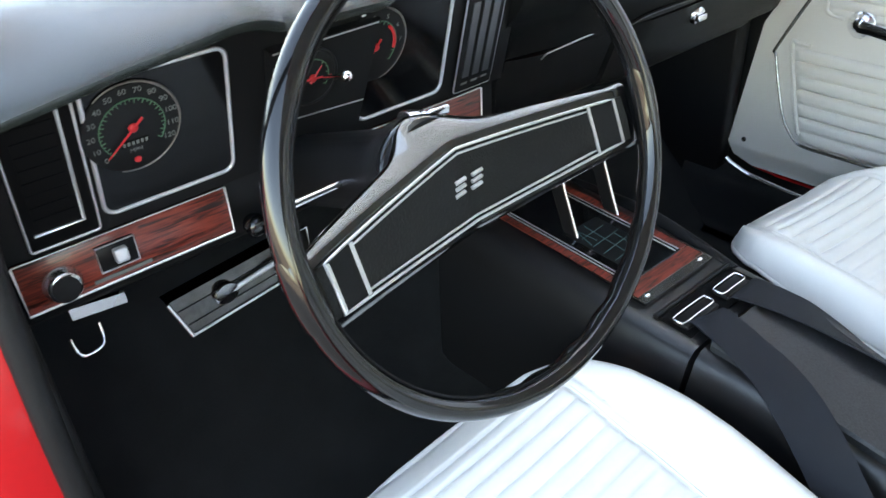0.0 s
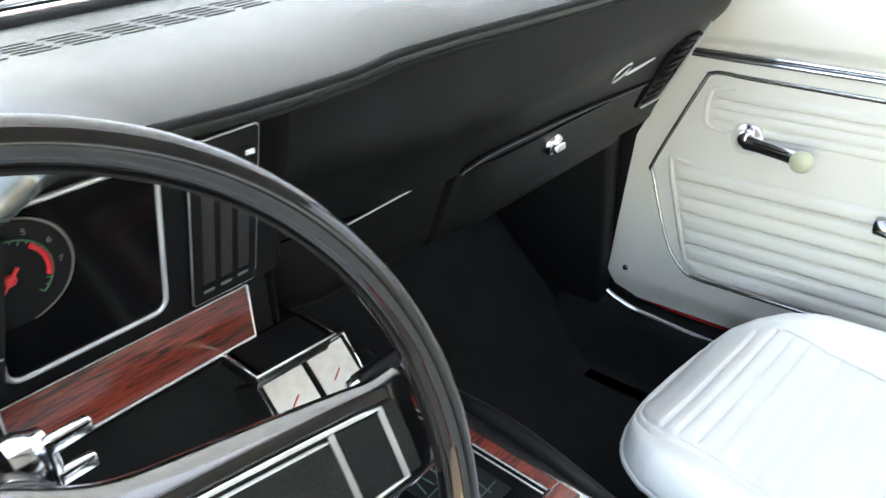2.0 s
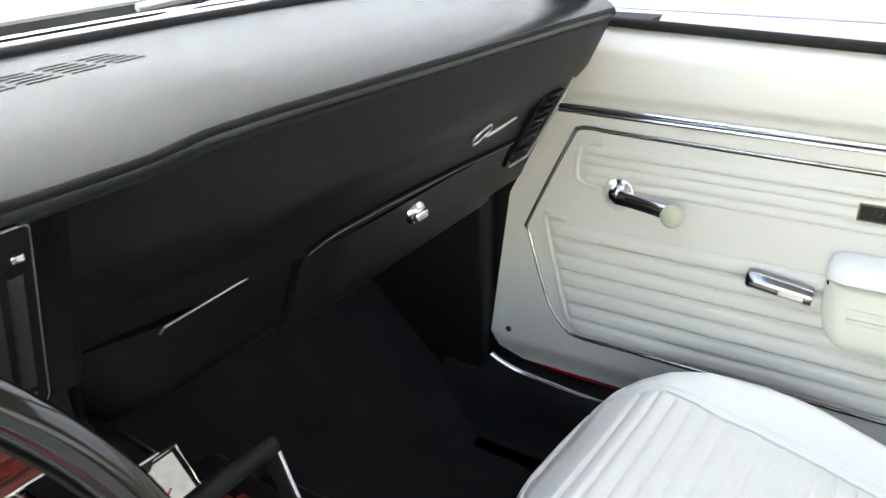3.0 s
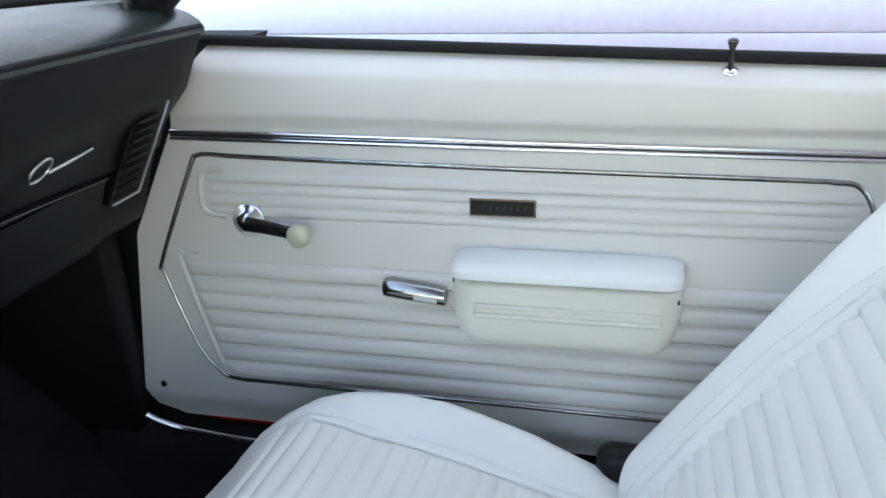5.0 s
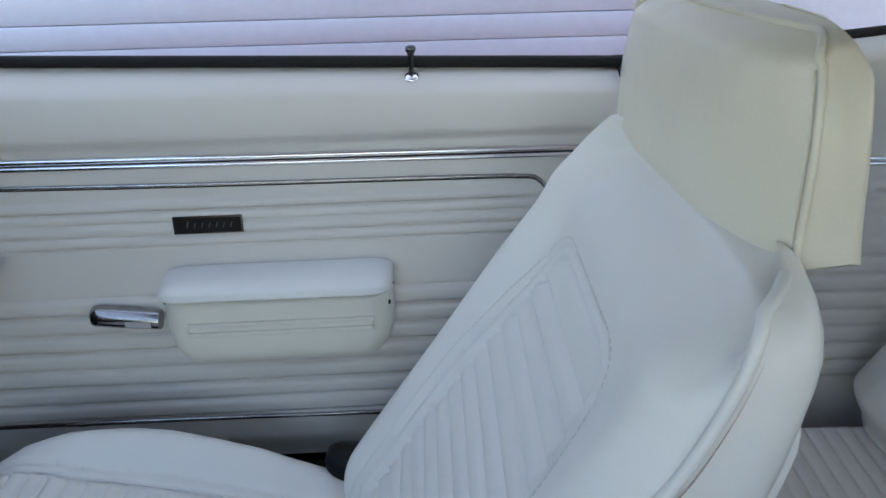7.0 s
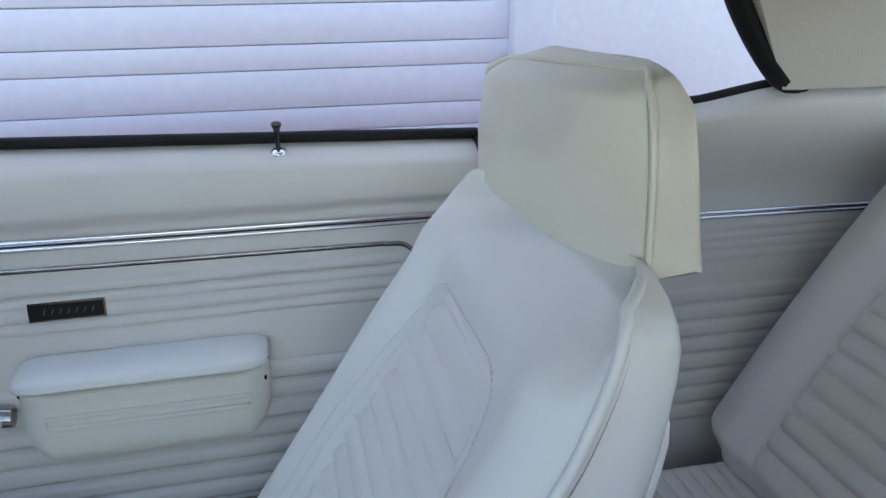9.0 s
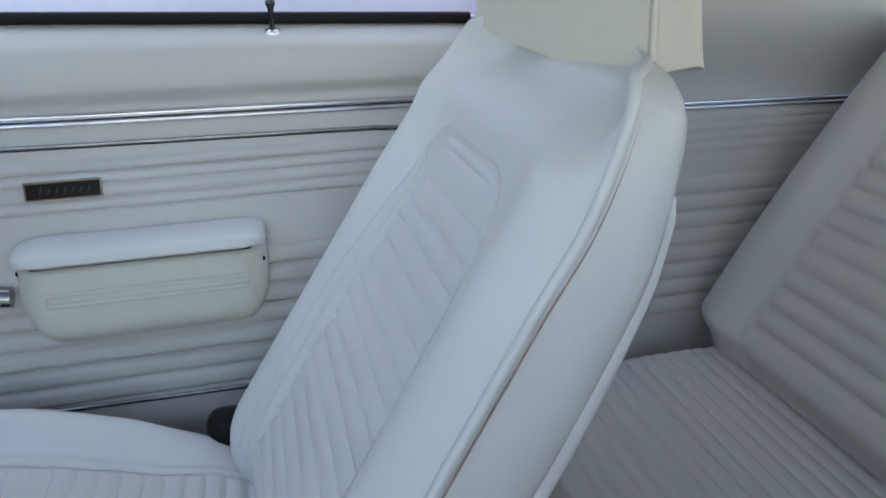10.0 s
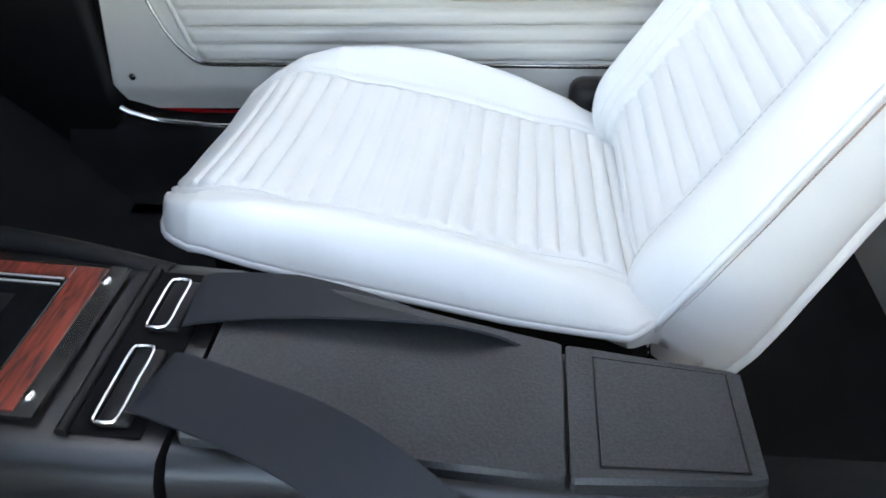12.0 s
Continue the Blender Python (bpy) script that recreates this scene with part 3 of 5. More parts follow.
def build_bucket_seat():
    seat = thing("bucket_seat", "white vinyl bucket seat with pleated inserts and a cream headrest", "car seat", at=(0.38, 0.0, 0.33), group="front bucket seats")
    xc = 0.38
    top_z = [(-0.20, 0.462), (-0.15, 0.492), (-0.125, 0.507), (-0.09, 0.523), (-0.015, 0.549), (0.065, 0.570), (0.15, 0.588), (0.22, 0.596), (0.27, 0.592), (0.305, 0.580), (0.332, 0.562), (0.350, 0.540), (0.356, 0.526)]
    ys = span(-0.20, 0.31, 162) + span(0.31, 0.356, 14)[1:]

    low_z = [(-0.2, 0.487), (-0.135, 0.496), (-0.018, 0.512), (0.129, 0.544), (0.20, 0.558), (0.25, 0.566), (0.30, 0.558), (0.356, 0.530)]

    def half_w(y, side=1):
        w = 0.250 - 0.034 * ease(-y, 0.119, 0.158)
        if side > 0 and y > 0.12:
            t = min(1.0, (y - 0.12) / 0.2361)
            w *= 0.45 + 0.55 * math.sqrt(max(0, 1 - t ** 2.3))
        elif y > 0.12:
            w = table(y, [(0.12, 0.250), (0.17, 0.249), (0.209, 0.246), (0.245, 0.239), (0.273, 0.227), (0.295, 0.209), (0.312, 0.189), (0.33, 0.155), (0.342, 0.122), (0.35, 0.09), (0.356, 0.055)])
        return w

    def cushion_top(x, y):
        u = abs(x)
        hw = half_w(y, x)
        z = table(y, top_z)
        seam = min(0.160, hw * 0.72)
        drop = 0.015 * ease(y, -0.12, -0.02) * (1 - ease(y, 0.18, 0.28))
        if u < seam:
            if y < 0.30:
                k = (y + 0.020) / 0.0222
                d = abs(k - round(k)) * 0.0222
                z -= (0.0042 * groove(d, 0.0019) + 0.0026 * (d / 0.0111 - 1) ** 2) * (1 - ease(u, seam - 0.010, seam))
                z += 0.002
            z -= drop + 0.005 * (1 - (u / seam) ** 2)
        else:
            t = (u - seam) / (hw - seam + 1e-6)
            rise = table(y, [(-0.13, 0.006), (0.0, 0.020), (0.1, 0.024), (0.235, 0.010), (0.30, 0.002)]) if x > 0 else table(y, [(-0.13, 0.002), (0.0, 0.005), (0.1, 0.007), (0.235, 0.006), (0.30, 0.002)])
            z += -drop * (1 - ease(t, 0.0, 0.6)) + rise * ease(t, 0.0, 0.65) - min(0.045, max(0.0, z + rise - table(y, low_z) - 0.004)) * max(0, t - 0.62) ** 2 / 0.1444
        z -= 0.005 * groove(u - seam, 0.004) + 0.004 * groove(u - seam - 0.016, 0.003)
        return z

    rings = []
    for y in ys:
        hn, hf = half_w(y, -1), half_w(y, 1)
        low = min(table(y, low_z), table(y, top_z) - 0.022) - 0.005
        ring = [(xc + (hf if u > 0 else hn) * u, y, cushion_top((hf if u > 0 else hn) * u, y)) for u in [-1 + 2 * i / 120 for i in range(121)]]
        zf, zn = cushion_top(hf, y), cushion_top(-hn, y)
        ring += [(xc + hf * 1.006, y, (zf + low) / 2), (xc + hf * 0.985, y, low), (xc - hn * 0.985, y, low), (xc - hn * 1.006, y, (zn + low) / 2)]
        rings.append(ring)
    part("cushion", loft(rings), VINYL, seat, "white vinyl cushion with cross pleats", 70)

    def edge(y, s):
        return Vector((xc + s * (half_w(y, s) - 0.001), y, table(y, low_z) - 0.003))

    welt = [edge(y, -1) for y in span(-0.146, 0.355, 42)] + [Vector((xc + q, 0.3585, 0.526)) for q in (-0.03, 0.0, 0.05)] + [edge(y, 1) for y in span(0.354, -0.19, 26)]
    part("cushion_piping", tube(welt, 0.0044, 10), VINYL, seat)
    part("seat_skirt", loft([[Vector((xc + side * half_w(y, side) * q, y, z)) for side, q, z in ((-1, 0.965, table(y, low_z) - 0.004), (-1, 0.93, 0.44), (1, 0.93, 0.44), (1, 0.965, table(y, low_z) - 0.004))] for y in span(-0.19, 0.25, 24)]), PADGRAIN, seat, "dark vinyl skirt below the cushion")
    for s in (-1, 1):
        for o in (0.163, 0.176):
            line = [Vector((xc + s * o, y, cushion_top(s * o, y) + (0.0012 if o < 0.17 else 0.0004))) for y in span(-0.15, 0.262, 60)]
            part("seam" if o < 0.17 else "stitching", tube(line, 0.0016, 5) if o < 0.17 else dashes(line, 0.0042, 0.0024, 0.0007), VINYL if o < 0.17 else STITCH, seat)
    part("seat_base", box((xc - 0.20, -0.18, 0.335), (xc + 0.20, 0.24, 0.485), 0.03, 3), BLACK, seat)
    part("seat_track", box((xc - 0.20, -0.18, 0.30), (xc - 0.16, 0.20, 0.338), 0.004), BLACK, seat)
    part("seat_track", box((xc + 0.16, -0.18, 0.30), (xc + 0.20, 0.20, 0.338), 0.004), BLACK, seat)

    # backrest: s runs up, n is its forward normal
    d = Vector((0, -0.524, 0.852))
    nrm = Vector((0, 0.852, 0.524))
    LEN = 0.598

    def spine(s):
        q = s - 0.45
        return Vector((0.025, -0.157 + 0.15 * (q + math.hypot(q, 0.03)), 0.492)) + d * s

    def bw(s, side=-1):
        if side > 0 and s > 0.44:
            return table(s, [(0.44, 0.196), (0.46, 0.1970), (0.48, 0.1985), (0.49, 0.1990), (0.50, 0.1985), (0.51, 0.1965), (0.52, 0.1925), (0.53, 0.1860), (0.54, 0.1775), (0.55, 0.1675), (0.56, 0.157), (0.57, 0.146), (0.58, 0.134), (0.598, 0.112)])
        return table(s, [(-0.055, 0.195), (-0.03, 0.212), (0.0, 0.222), (0.03, 0.226), (0.07, 0.225), (0.15, 0.219), (0.20, 0.213), (0.28, 0.206), (0.37, 0.200), (0.44, 0.196), (0.51, 0.190), (0.54, 0.186), (0.56, 0.180), (0.574, 0.168), (0.586, 0.148), (0.598, 0.11)])

    def insert_w(s):
        return table(s, [(0.0, 0.151), (0.15, 0.146), (0.26, 0.137), (0.36, 0.121), (0.449, 0.099)])

    def face(x, s):
        u = abs(x)
        h = 0.037
        top = 0.449
        insert = insert_w(s)
        rnd = 0.036
        # distance inside the rounded insert outline
        dx, ds = insert - u, top - s
        if dx < rnd and ds < rnd:
            inside = rnd - math.hypot(rnd - dx, rnd - ds)
        else:
            inside = min(dx, ds)
        if inside > 0:
            k = (s - 0.0085) / 0.026
            q = abs(k - round(k)) * 0.026
            if s < top - 0.035:
                h -= (0.0042 * groove(q, 0.0026) + 0.0034 * (q / 0.013 - 1) ** 2) * ease(inside, 0.006, 0.016)
            h -= 0.003 * ease(inside, 0.0, 0.02)
        h -= 0.0050 * groove(inside, 0.0030) + 0.0042 * groove(inside - 0.013, 0.0024)
        t = u / bw(s, x)
        # side rolls: a crest beside the insert, falling back to the piping
        crest = (0.028 if x > 0 else 0.012) * (1 - 0.6 * (ease(s, 0.36, 0.52) if x < 0 else ease(s, 0.36, 0.58)))
        h += crest * ease(t, 0.56, 0.82)
        h -= (crest + 0.0215) * max(0.0, (t - 0.76) / 0.24) ** 2.2
        if s < 0.055:
            h -= 0.062 * (1 - (0.5 * ease(t, 0.72, 0.95) if x < 0 else 0.0)) * (1 - math.sqrt(max(0.0, 1 - ((0.055 - s) / 0.085) ** 2)))
        if x < 0:
            h -= 0.015 * ease(s, 0.38, 0.57) * ease(t, 0.70, 1.0)
        h -= 0.052 * ease(s, 0.47, 0.58) * (1 - (ease(t, 0.86, 1.0) if x < 0 else ease(t, 0.76, 0.98))) + 0.030 * ease(s, 0.565, 0.598)
        return h

    def back_of(s):
        return -0.057 - 0.026 * (1 - ease(s, -0.05, 0.24)) + 0.012 * ease(s, 0.28, 0.58)

    rings = []
    for s in span(-0.0285, LEN, 205):
        base = spine(s)
        back = back_of(s) + 0.030 * (1 - math.sqrt(max(0.0, 1 - (min(0.0, s - 0.002) / 0.032) ** 2)))
        xs = [-1 + 2 * i / 120 for i in range(121)]
        ring = [Vector((xc + bw(s, u) * u, 0, 0)) + base + nrm * face(bw(s, u) * u, s) for u in xs]
        for f, k in ((1.010, 0.12), (1.022, 0.30), (1.028, 0.50), (1.022, 0.70), (1.005, 0.88), (0.985, 1.0), (-0.985, 1.0), (-1.005, 0.88), (-1.022, 0.70), (-1.028, 0.50), (-1.022, 0.30), (-1.010, 0.12)):
            w = bw(s, f)
            e = face(w if f > 0 else -w, s)
            ring.append(Vector((xc + w * f, 0, 0)) + base + nrm * (e + (back - e) * k))
        rings.append(ring)
    part("backrest", loft(rings), VINYL, seat, "pleated white vinyl backrest", 70)
    rim = [(-insert_w(s) - 0.006, s) for s in span(0.0, 0.411, 40)] + [(-0.069 - 0.041 * math.cos(q), 0.415 + 0.040 * math.sin(q)) for q in span(0.0, math.pi / 2, 12)] + [(x, 0.455) for x in span(-0.065, 0.065, 14)]
    rim += [(-x, s) for x, s in reversed(rim[:53])]
    part("insert_stitching", dashes([Vector((xc + x, 0, 0)) + spine(s) + nrm * (face(x, s) + 0.0004) for x, s in rim], 0.0042, 0.0024, 0.0006), STITCH, seat, "row of stitches round the pleated insert")
    for s_ in (-1, 1):
        part("back_piping", tube([Vector((xc + s_ * (bw(s, s_) * 1.004 + 0.001), 0, 0)) + spine(s) + nrm * (face(s_ * bw(s, s_), s) + 0.002) for s in span(-0.028, 0.588, 90)], 0.0042, 10), VINYL, seat)
    part("seam_stain", tube([Vector((xc - bw(s) * 1.012 - 0.0035, 0, 0)) + spine(s) + nrm * (face(-bw(s), s) - 0.0035) for s in span(0.04, 0.55, 50)], [0.0009 * math.sin(math.pi * (i + 1) / 51) for i in range(51)], 6), STAIN, seat, "brown worn seam beside the piping")
    # rear shell
    rings = []
    for s in span(-0.018, 0.555, 46):
        w = bw(max(0, s)) * (0.99 - 0.035 * ease(s, 0.29, 0.49)) * (1 if s < 0.49 else math.sqrt(max(0.05, 1 - ((s - 0.49) / 0.067) ** 2)))
        base = spine(s)
        ring = []
        for f, k in ((-0.99, -0.001), (0.99, -0.001), (1.004, -0.005), (1.0, -0.010), (0.975, -0.0145), (0.5, -0.023), (-0.5, -0.023), (-0.975, -0.0145), (-1.0, -0.010), (-1.004, -0.005)):
            ring.append(Vector((xc + w * f, 0, 0)) + base + nrm * (k + back_of(s) + 0.006 * ease(s, 0.41, 0.555) * (1 if k < -0.012 else 0)))
        rings.append(ring)
    part("rear_shell", loft(rings), VINYL, seat, "", 50)

    # headrest cover
    hx = 0.373
    corner = 0.62

    HEAD = pose(0.38, 0.0, 0.33, 0, 6.0, 0) @ pose(-0.38, 0.0, -0.33)

    def rest_width(t):
        w = 0.147 - 0.014 * t ** 3 + 0.005 * math.sin(math.pi * min(1.0, t * 1.05))
        return w if t < 0.86 else w * math.sqrt(max(0.03, 1 - ((t - 0.86) / 0.145) ** 2)) ** 0.55

    def rest_point(t, a, b, out=0.0):
        w = rest_width(t)
        yf = -0.418 - 0.010 * (1 - t) ** 2 * (1 - 0.85 * ease(a, -0.3, 0.9)) - 0.018 * t - 0.034 * ease(t, 0.76, 1.0) ** 1.5
        yb = -0.494 + 0.006 * t + 0.026 * ease(t, 0.74, 1.0)
        bow = (0.007 + 0.008 * ease(t, 0.0, 0.5)) * (1 - min(1, abs(a)) ** 2) * (1 if b > 0 else -0.4)
        sag = 0.003 * math.sin(a * 6 + 1) + 0.010 * max(0, -b) + 0.004 * max(0, b) * (1 - a * a)
        flare = 0.008 * (1 - t) ** 4 * max(0.0, -b)
        z = 0.966 + 0.152 * t + (0.034 * ease(a, -0.5, 1.0) - sag) * (1 - t)
        z -= 0.009 * ease(t, 0.45, 1.0) * (1 - b) / 2
        z -= 0.009 * ease(-a, -0.2, 1.0) * ease(t, 0.5, 1.0) * (1 + b) / 2
        z -= 0.010 * ease(-a, 0.2, 0.9) * ease(b, -0.2, 0.6) * (1 - t) ** 3
        p = Vector((hx + (w + flare) * a * (1 + out), (yf + yb) / 2 + (yf - yb) / 2 * b * (1 + out) + bow - flare + 0.13 * w * a, z))
        return HEAD @ p

    rings = [[rest_point(t, a, b) for a, b in round_rect(2.0, 2.0, corner, 8)] for t in [q / 40 for q in range(41)]]
    part("headrest", loft(rings), VINYL_AGED, seat, "cream aged vinyl headrest cover", 60)
    ka, kb = 0.985, 0.53
    side = [(t, -ka, kb) for t in span(0, 0.80, 26)]
    turn = [(0.80 + 0.13 * math.sin(q), -ka + 0.10 * (1 - math.cos(q)), kb + (0.97 - kb) * math.sin(q)) for q in span(0.15, math.pi / 2, 8)]
    half = side + turn + [(0.93, a, 0.97) for a in span(-ka + 0.16, 0.0, 10)]
    whole = half + [(t, -a, b) for t, a, b in reversed(half[:-1])]
    part("headrest_piping", tube([rest_point(t, a, b, 0.006) for t, a, b in whole], 0.0028, 8), VINYL_AGED, seat)
    for s_ in (-1, 1):
        part("headrest_stitch", tube([rest_point(t, s_ * (ka - 0.016), kb + 0.085, 0.003) for t in span(0.02, 0.78, 30)], 0.0007, 6), VINYL_AGED, seat)
    part("headrest_post", tube([(hx + 0.06, -0.470, 0.93), (hx + 0.06, -0.470, 1.0)], 0.008, 10), CHROME, seat)
    # hinge bracket on the door side
    part("hinge", box((xc + 0.212, -0.190, 0.508), (xc + 0.258, -0.086, 0.560), 0.019, 4), BLACK, seat, "black backrest hinge cover")
    return seat


def build_rear_seat():
    seat = thing("rear_seat", "pleated white vinyl rear bench seat", "car seat", at=(0.0, -0.85, 0.36))

    def cush(s):
        def f(u, v):
            x = s * (0.12 + 0.585 * u)
            y = -0.470 - 0.375 * v
            z = 0.468 + 0.014 * math.sin(math.pi * v) + 0.030 * v - 0.02 * ease(-v, -0.05, 0.0)
            if 0.214 < u < 0.95:
                k = (v * 0.375 - 0.045) / 0.0215
                if k > -0.5:
                    z -= 0.004 * groove(abs(k - round(k)) * 0.0215, 0.0034) * ease(u, 0.214, 0.235) * (1 - ease(u, 0.93, 0.95))
            z -= 0.006 * groove((u - 0.214) * 0.585, 0.004) + 0.004 * groove((u - 0.235) * 0.585, 0.003)
            z += 0.035 * ease(-u, -0.21, -0.02) - 0.05 * ease(u, 0.93, 1.0)
            return Vector((x, y, z))
        return f
    for s in (-1, 1):
        part("rear_cushion", sheet(cush(s), span(0, 1, 90), span(0, 1, 130), (0, -0.02, -0.13)), VINYL_REAR_SHADED, seat, "", 60)
        part("rear_piping", tube([(s * x, -0.468, 0.450) for x in span(0.12, 0.70, 10)], 0.005, 8), VINYL_REAR_SHADED, seat)

        def back(u, v, s=s):
            # outer edge rises and narrows
            x = s * (0.10 + (0.632 - 0.03 * ease(v, 0, 0.15) * 0 - 0.025 * ease(-v, -0.08, 0.0)) * u)
            y = -0.788 - 0.310 * v
            z = 0.512 + 0.455 * v
            h = 0.012 * math.sin(math.pi * v)
            if 0.16 < u < 0.80 and 0.08 < v < 0.9:
                k = v * 0.52 / 0.030
                h -= 0.004 * groove(abs(k - round(k)) * 0.030, 0.0035) + 0.004 * (2 * abs(k - round(k)) - 1) ** 2
            h -= 0.006 * groove((u - 0.80) * 0.61, 0.004) + 0.005 * groove((u - 0.16) * 0.61, 0.004)
            h += 0.012 * ease(u, 0.80, 0.9) - 0.030 * max(0, u - 0.88) ** 2 / 0.0144 - 0.03 * ease(-v, -0.06, 0.0)
            return Vector((x, y + h * 0.88, z + h * 0.47))
        part("rear_backrest", sheet(back, span(0, 1, 100), span(0, 1, 140), (0, -0.10, -0.04)), VINYL_REAR_SHADED, seat, "", 60)
    part("rear_hump", box((-0.14, -0.85, 0.36), (0.14, -0.465, 0.482), 0.03, 4), VINYL_REAR_SHADED, seat)


# ---- dashboard ----
def face_y(z):
    """The driver's instrument face leans towards the wheel at its top."""
    return (0.76397 - 0.27344 * z) / 0.96189


def on_face(x, z, off=0.0):
    return Vector((x, face_y(z) - 0.962 * off, z - 0.273 * off))


FACE_N = Vector((0, -0.962, -0.273))


def frame_on_face(x0, x1, z0, z1, r, w, off):
    pts = [on_face((x0 + x1) / 2 + a, (z0 + z1) / 2 + b, off) for a, b in round_rect(x1 - x0, z1 - z0, r, 5)]
    return tube(pts, w, 6, True)


LIP = [(-0.69, 1.010), (-0.65, 1.017), (-0.56, 1.031), (-0.50, 1.038), (-0.45, 1.044), (-0.426, 1.042), (-0.402, 1.032), (-0.385, 1.026), (-0.36, 1.023), (-0.272, 1.020), (-0.258, 1.042), (-0.238, 1.046), (-0.20, 1.048), (-0.12, 1.042), (0.0, 1.037), (0.12, 1.043), (0.37, 1.038), (0.60, 1.034), (0.76, 1.030)]
LIPY = [(-0.69, 0.470), (-0.43, 0.462), (-0.40, 0.470), (-0.375, 0.484), (-0.30, 0.488), (-0.272, 0.486), (-0.258, 0.466), (-0.20, 0.462), (-0.06, 0.468), (0.05, 0.478), (0.12, 0.466), (0.37, 0.455), (0.76, 0.440)]


def build_dashboard():
    dash = thing("dashboard", "black padded dashboard with instrument clusters and wood-grain strips", "dashboard", at=(0, 0.6, 0.75))
    # padded top
    rings = []
    for x in span(-0.69, -0.20, 110) + span(-0.20, 0.745, 60)[1:]:
        z, y = (sum(table(x + k * 0.004, q) for k in range(-2, 3)) / 5 for q in (LIP, LIPY))
        yb = 0.765 - 0.22 * (abs(x) / 0.72) ** 3.2
        prof = [(yb, 1.062), (yb - 0.045, 1.0655), (y + (yb - 0.045 - y) * 0.62, z + 0.020 + (1.0655 - z - 0.020) * 0.80), (y + 0.060, z + 0.021 + (1.0655 - z - 0.020) * 0.16), (y + 0.022, z + 0.012), (y + 0.006, z + 0.002), (y, z - 0.008), (y + 0.003, z - 0.016), (y + 0.012, z - 0.020), (y + 0.05, z - 0.022), (yb, 1.0)]
        rings.append([Vector((x, a, b)) for a, b in prof])
    part("pad", loft(rings), PAD, dash, "black vinyl dash pad", 50)
    part("pad_seam", tube([Vector((x, table(x, LIPY) + 0.0035, table(x, LIP) - 0.0175)) for x in span(-0.10, 0.74, 50)], 0.0018, 6), RUBBER, dash)
    part("pad_welt", tube([Vector((x, table(x, LIPY) + 0.0022, table(x, LIP) - 0.0050)) for x in span(-0.235, 0.74, 70)], 0.0036, 8), RUBBER, dash, "dull black welt along the pad's edge")
    # defroster slots in the pad
    def pad_top(x, y):
        z, yl = table(x, LIP), table(x, LIPY)
        yb = 0.720 - 0.22 * (abs(x) / 0.72) ** 3.2
        rows = [(yl + 0.060, z + 0.021 + (1.0455 - z) * 0.16), (yl + (yb - yl) * 0.62, z + 0.020 + (1.0455 - z) * 0.80), (yb, 1.0655), (yb + 0.045, 1.062)]
        return table(y, rows)

    for i in range(12):
        x0 = -0.345 + 0.0395 * i
        for k in range(5):
            y = 0.628 + 0.0100 * k
            part("defroster_slot", prism([Vector((a - 0.0022 * k, b, pad_top(a - 0.0022 * k, b) - 0.001)) for a, b in ((x0, y), (x0 + 0.031, y), (x0 + 0.031, y + 0.0024), (x0, y + 0.0024))], (0, 0, 0.0014)), RUBBER, dash)
    # passenger face
    prof = [(0.442, 1.018), (0.447, 1.000), (0.458, 0.970), (0.470, 0.946), (0.492, 0.922), (0.507, 0.905), (0.520, 0.882), (0.5285, 0.864)]
    rings = []
    for x in span(-0.06, 0.735, 50):
        push = 0.03 * (1 - ease(x, -0.06, 0.10)) + (table(x, LIPY) - 0.455) * 0.8 * (1 - ease(x, 0.0, 0.37))
        e = 0.02 * ease(x, 0.70, 0.735)
        ly, lz = table(x, LIPY), table(x, LIP)
        ring = [Vector((x, ly + 0.005, lz - 0.012)), Vector((x, ly + 0.006 + push * 0.3, lz - 0.024))] + [Vector((x, a + push + e * 0.3, b)) for a, b in prof[2:]] + [Vector((x, 0.70, 0.864)), Vector((x, 0.70, 1.018))]
        rings.append(ring)
    part("passenger_face", loft(rings), FACEPAD, dash, "", 50)
    # glove box door and the lower panel beside it
    lower = [(0.5300, 0.860), (0.5400, 0.840), (0.550, 0.815), (0.560, 0.790), (0.571, 0.762), (0.582, 0.752), (0.68, 0.752), (0.68, 0.860)]
    gb = part("glove_box_door", loft([[Vector((x, a + 0.012 * (1 - ease(x, 0.20, 0.26)), b)) for a, b in lower] for x in span(0.20, 0.612, 24)]), FACEPAD, dash, "", 50)
    lk = part("glove_lock", lathe([(0.017, 0.0), (0.017, 0.006), (0.014, 0.012), (0.012, 0.013), (0.004, 0.014)], (0.389, 0.548, 0.836), (0, -0.92, -0.38), 22), CHROME, gb, "chrome push lock")
    part("lock_tab", box((0.377, 0.528, 0.826), (0.401, 0.540, 0.838), 0.003), CHROME, lk)
    part("end_panel", loft([[Vector((x, a + 0.010, b)) for a, b in lower] for x in span(0.616, 0.735, 6)]), FACEPAD, dash, "", 50)
    part("centre_panel", loft([[Vector((x, a + 0.020 + 0.03 * (1 - ease(x, -0.07, 0.05)), b)) for a, b in lower] for x in span(-0.07, 0.195, 14)]), BLACK, dash, "", 50)
    part("lower_trim", tube(catmull([(0.024, 0.548, 0.856), (0.026, 0.541, 0.864), (0.036, 0.537, 0.8675), (0.157, 0.531, 0.8755)], 5), 0.0013, 6), BRUSHED, dash, "thin bright lip of the centre panel")
    gap = [(0.190, 0.530, 0.866), (0.197, 0.5235, 0.873), (0.241, 0.5205, 0.8785), (0.407, 0.5215, 0.875), (0.612, 0.528, 0.8615)]
    part("glove_box_gap", tube(catmull(gap, 6), 0.0024, 6), MATTE, dash)
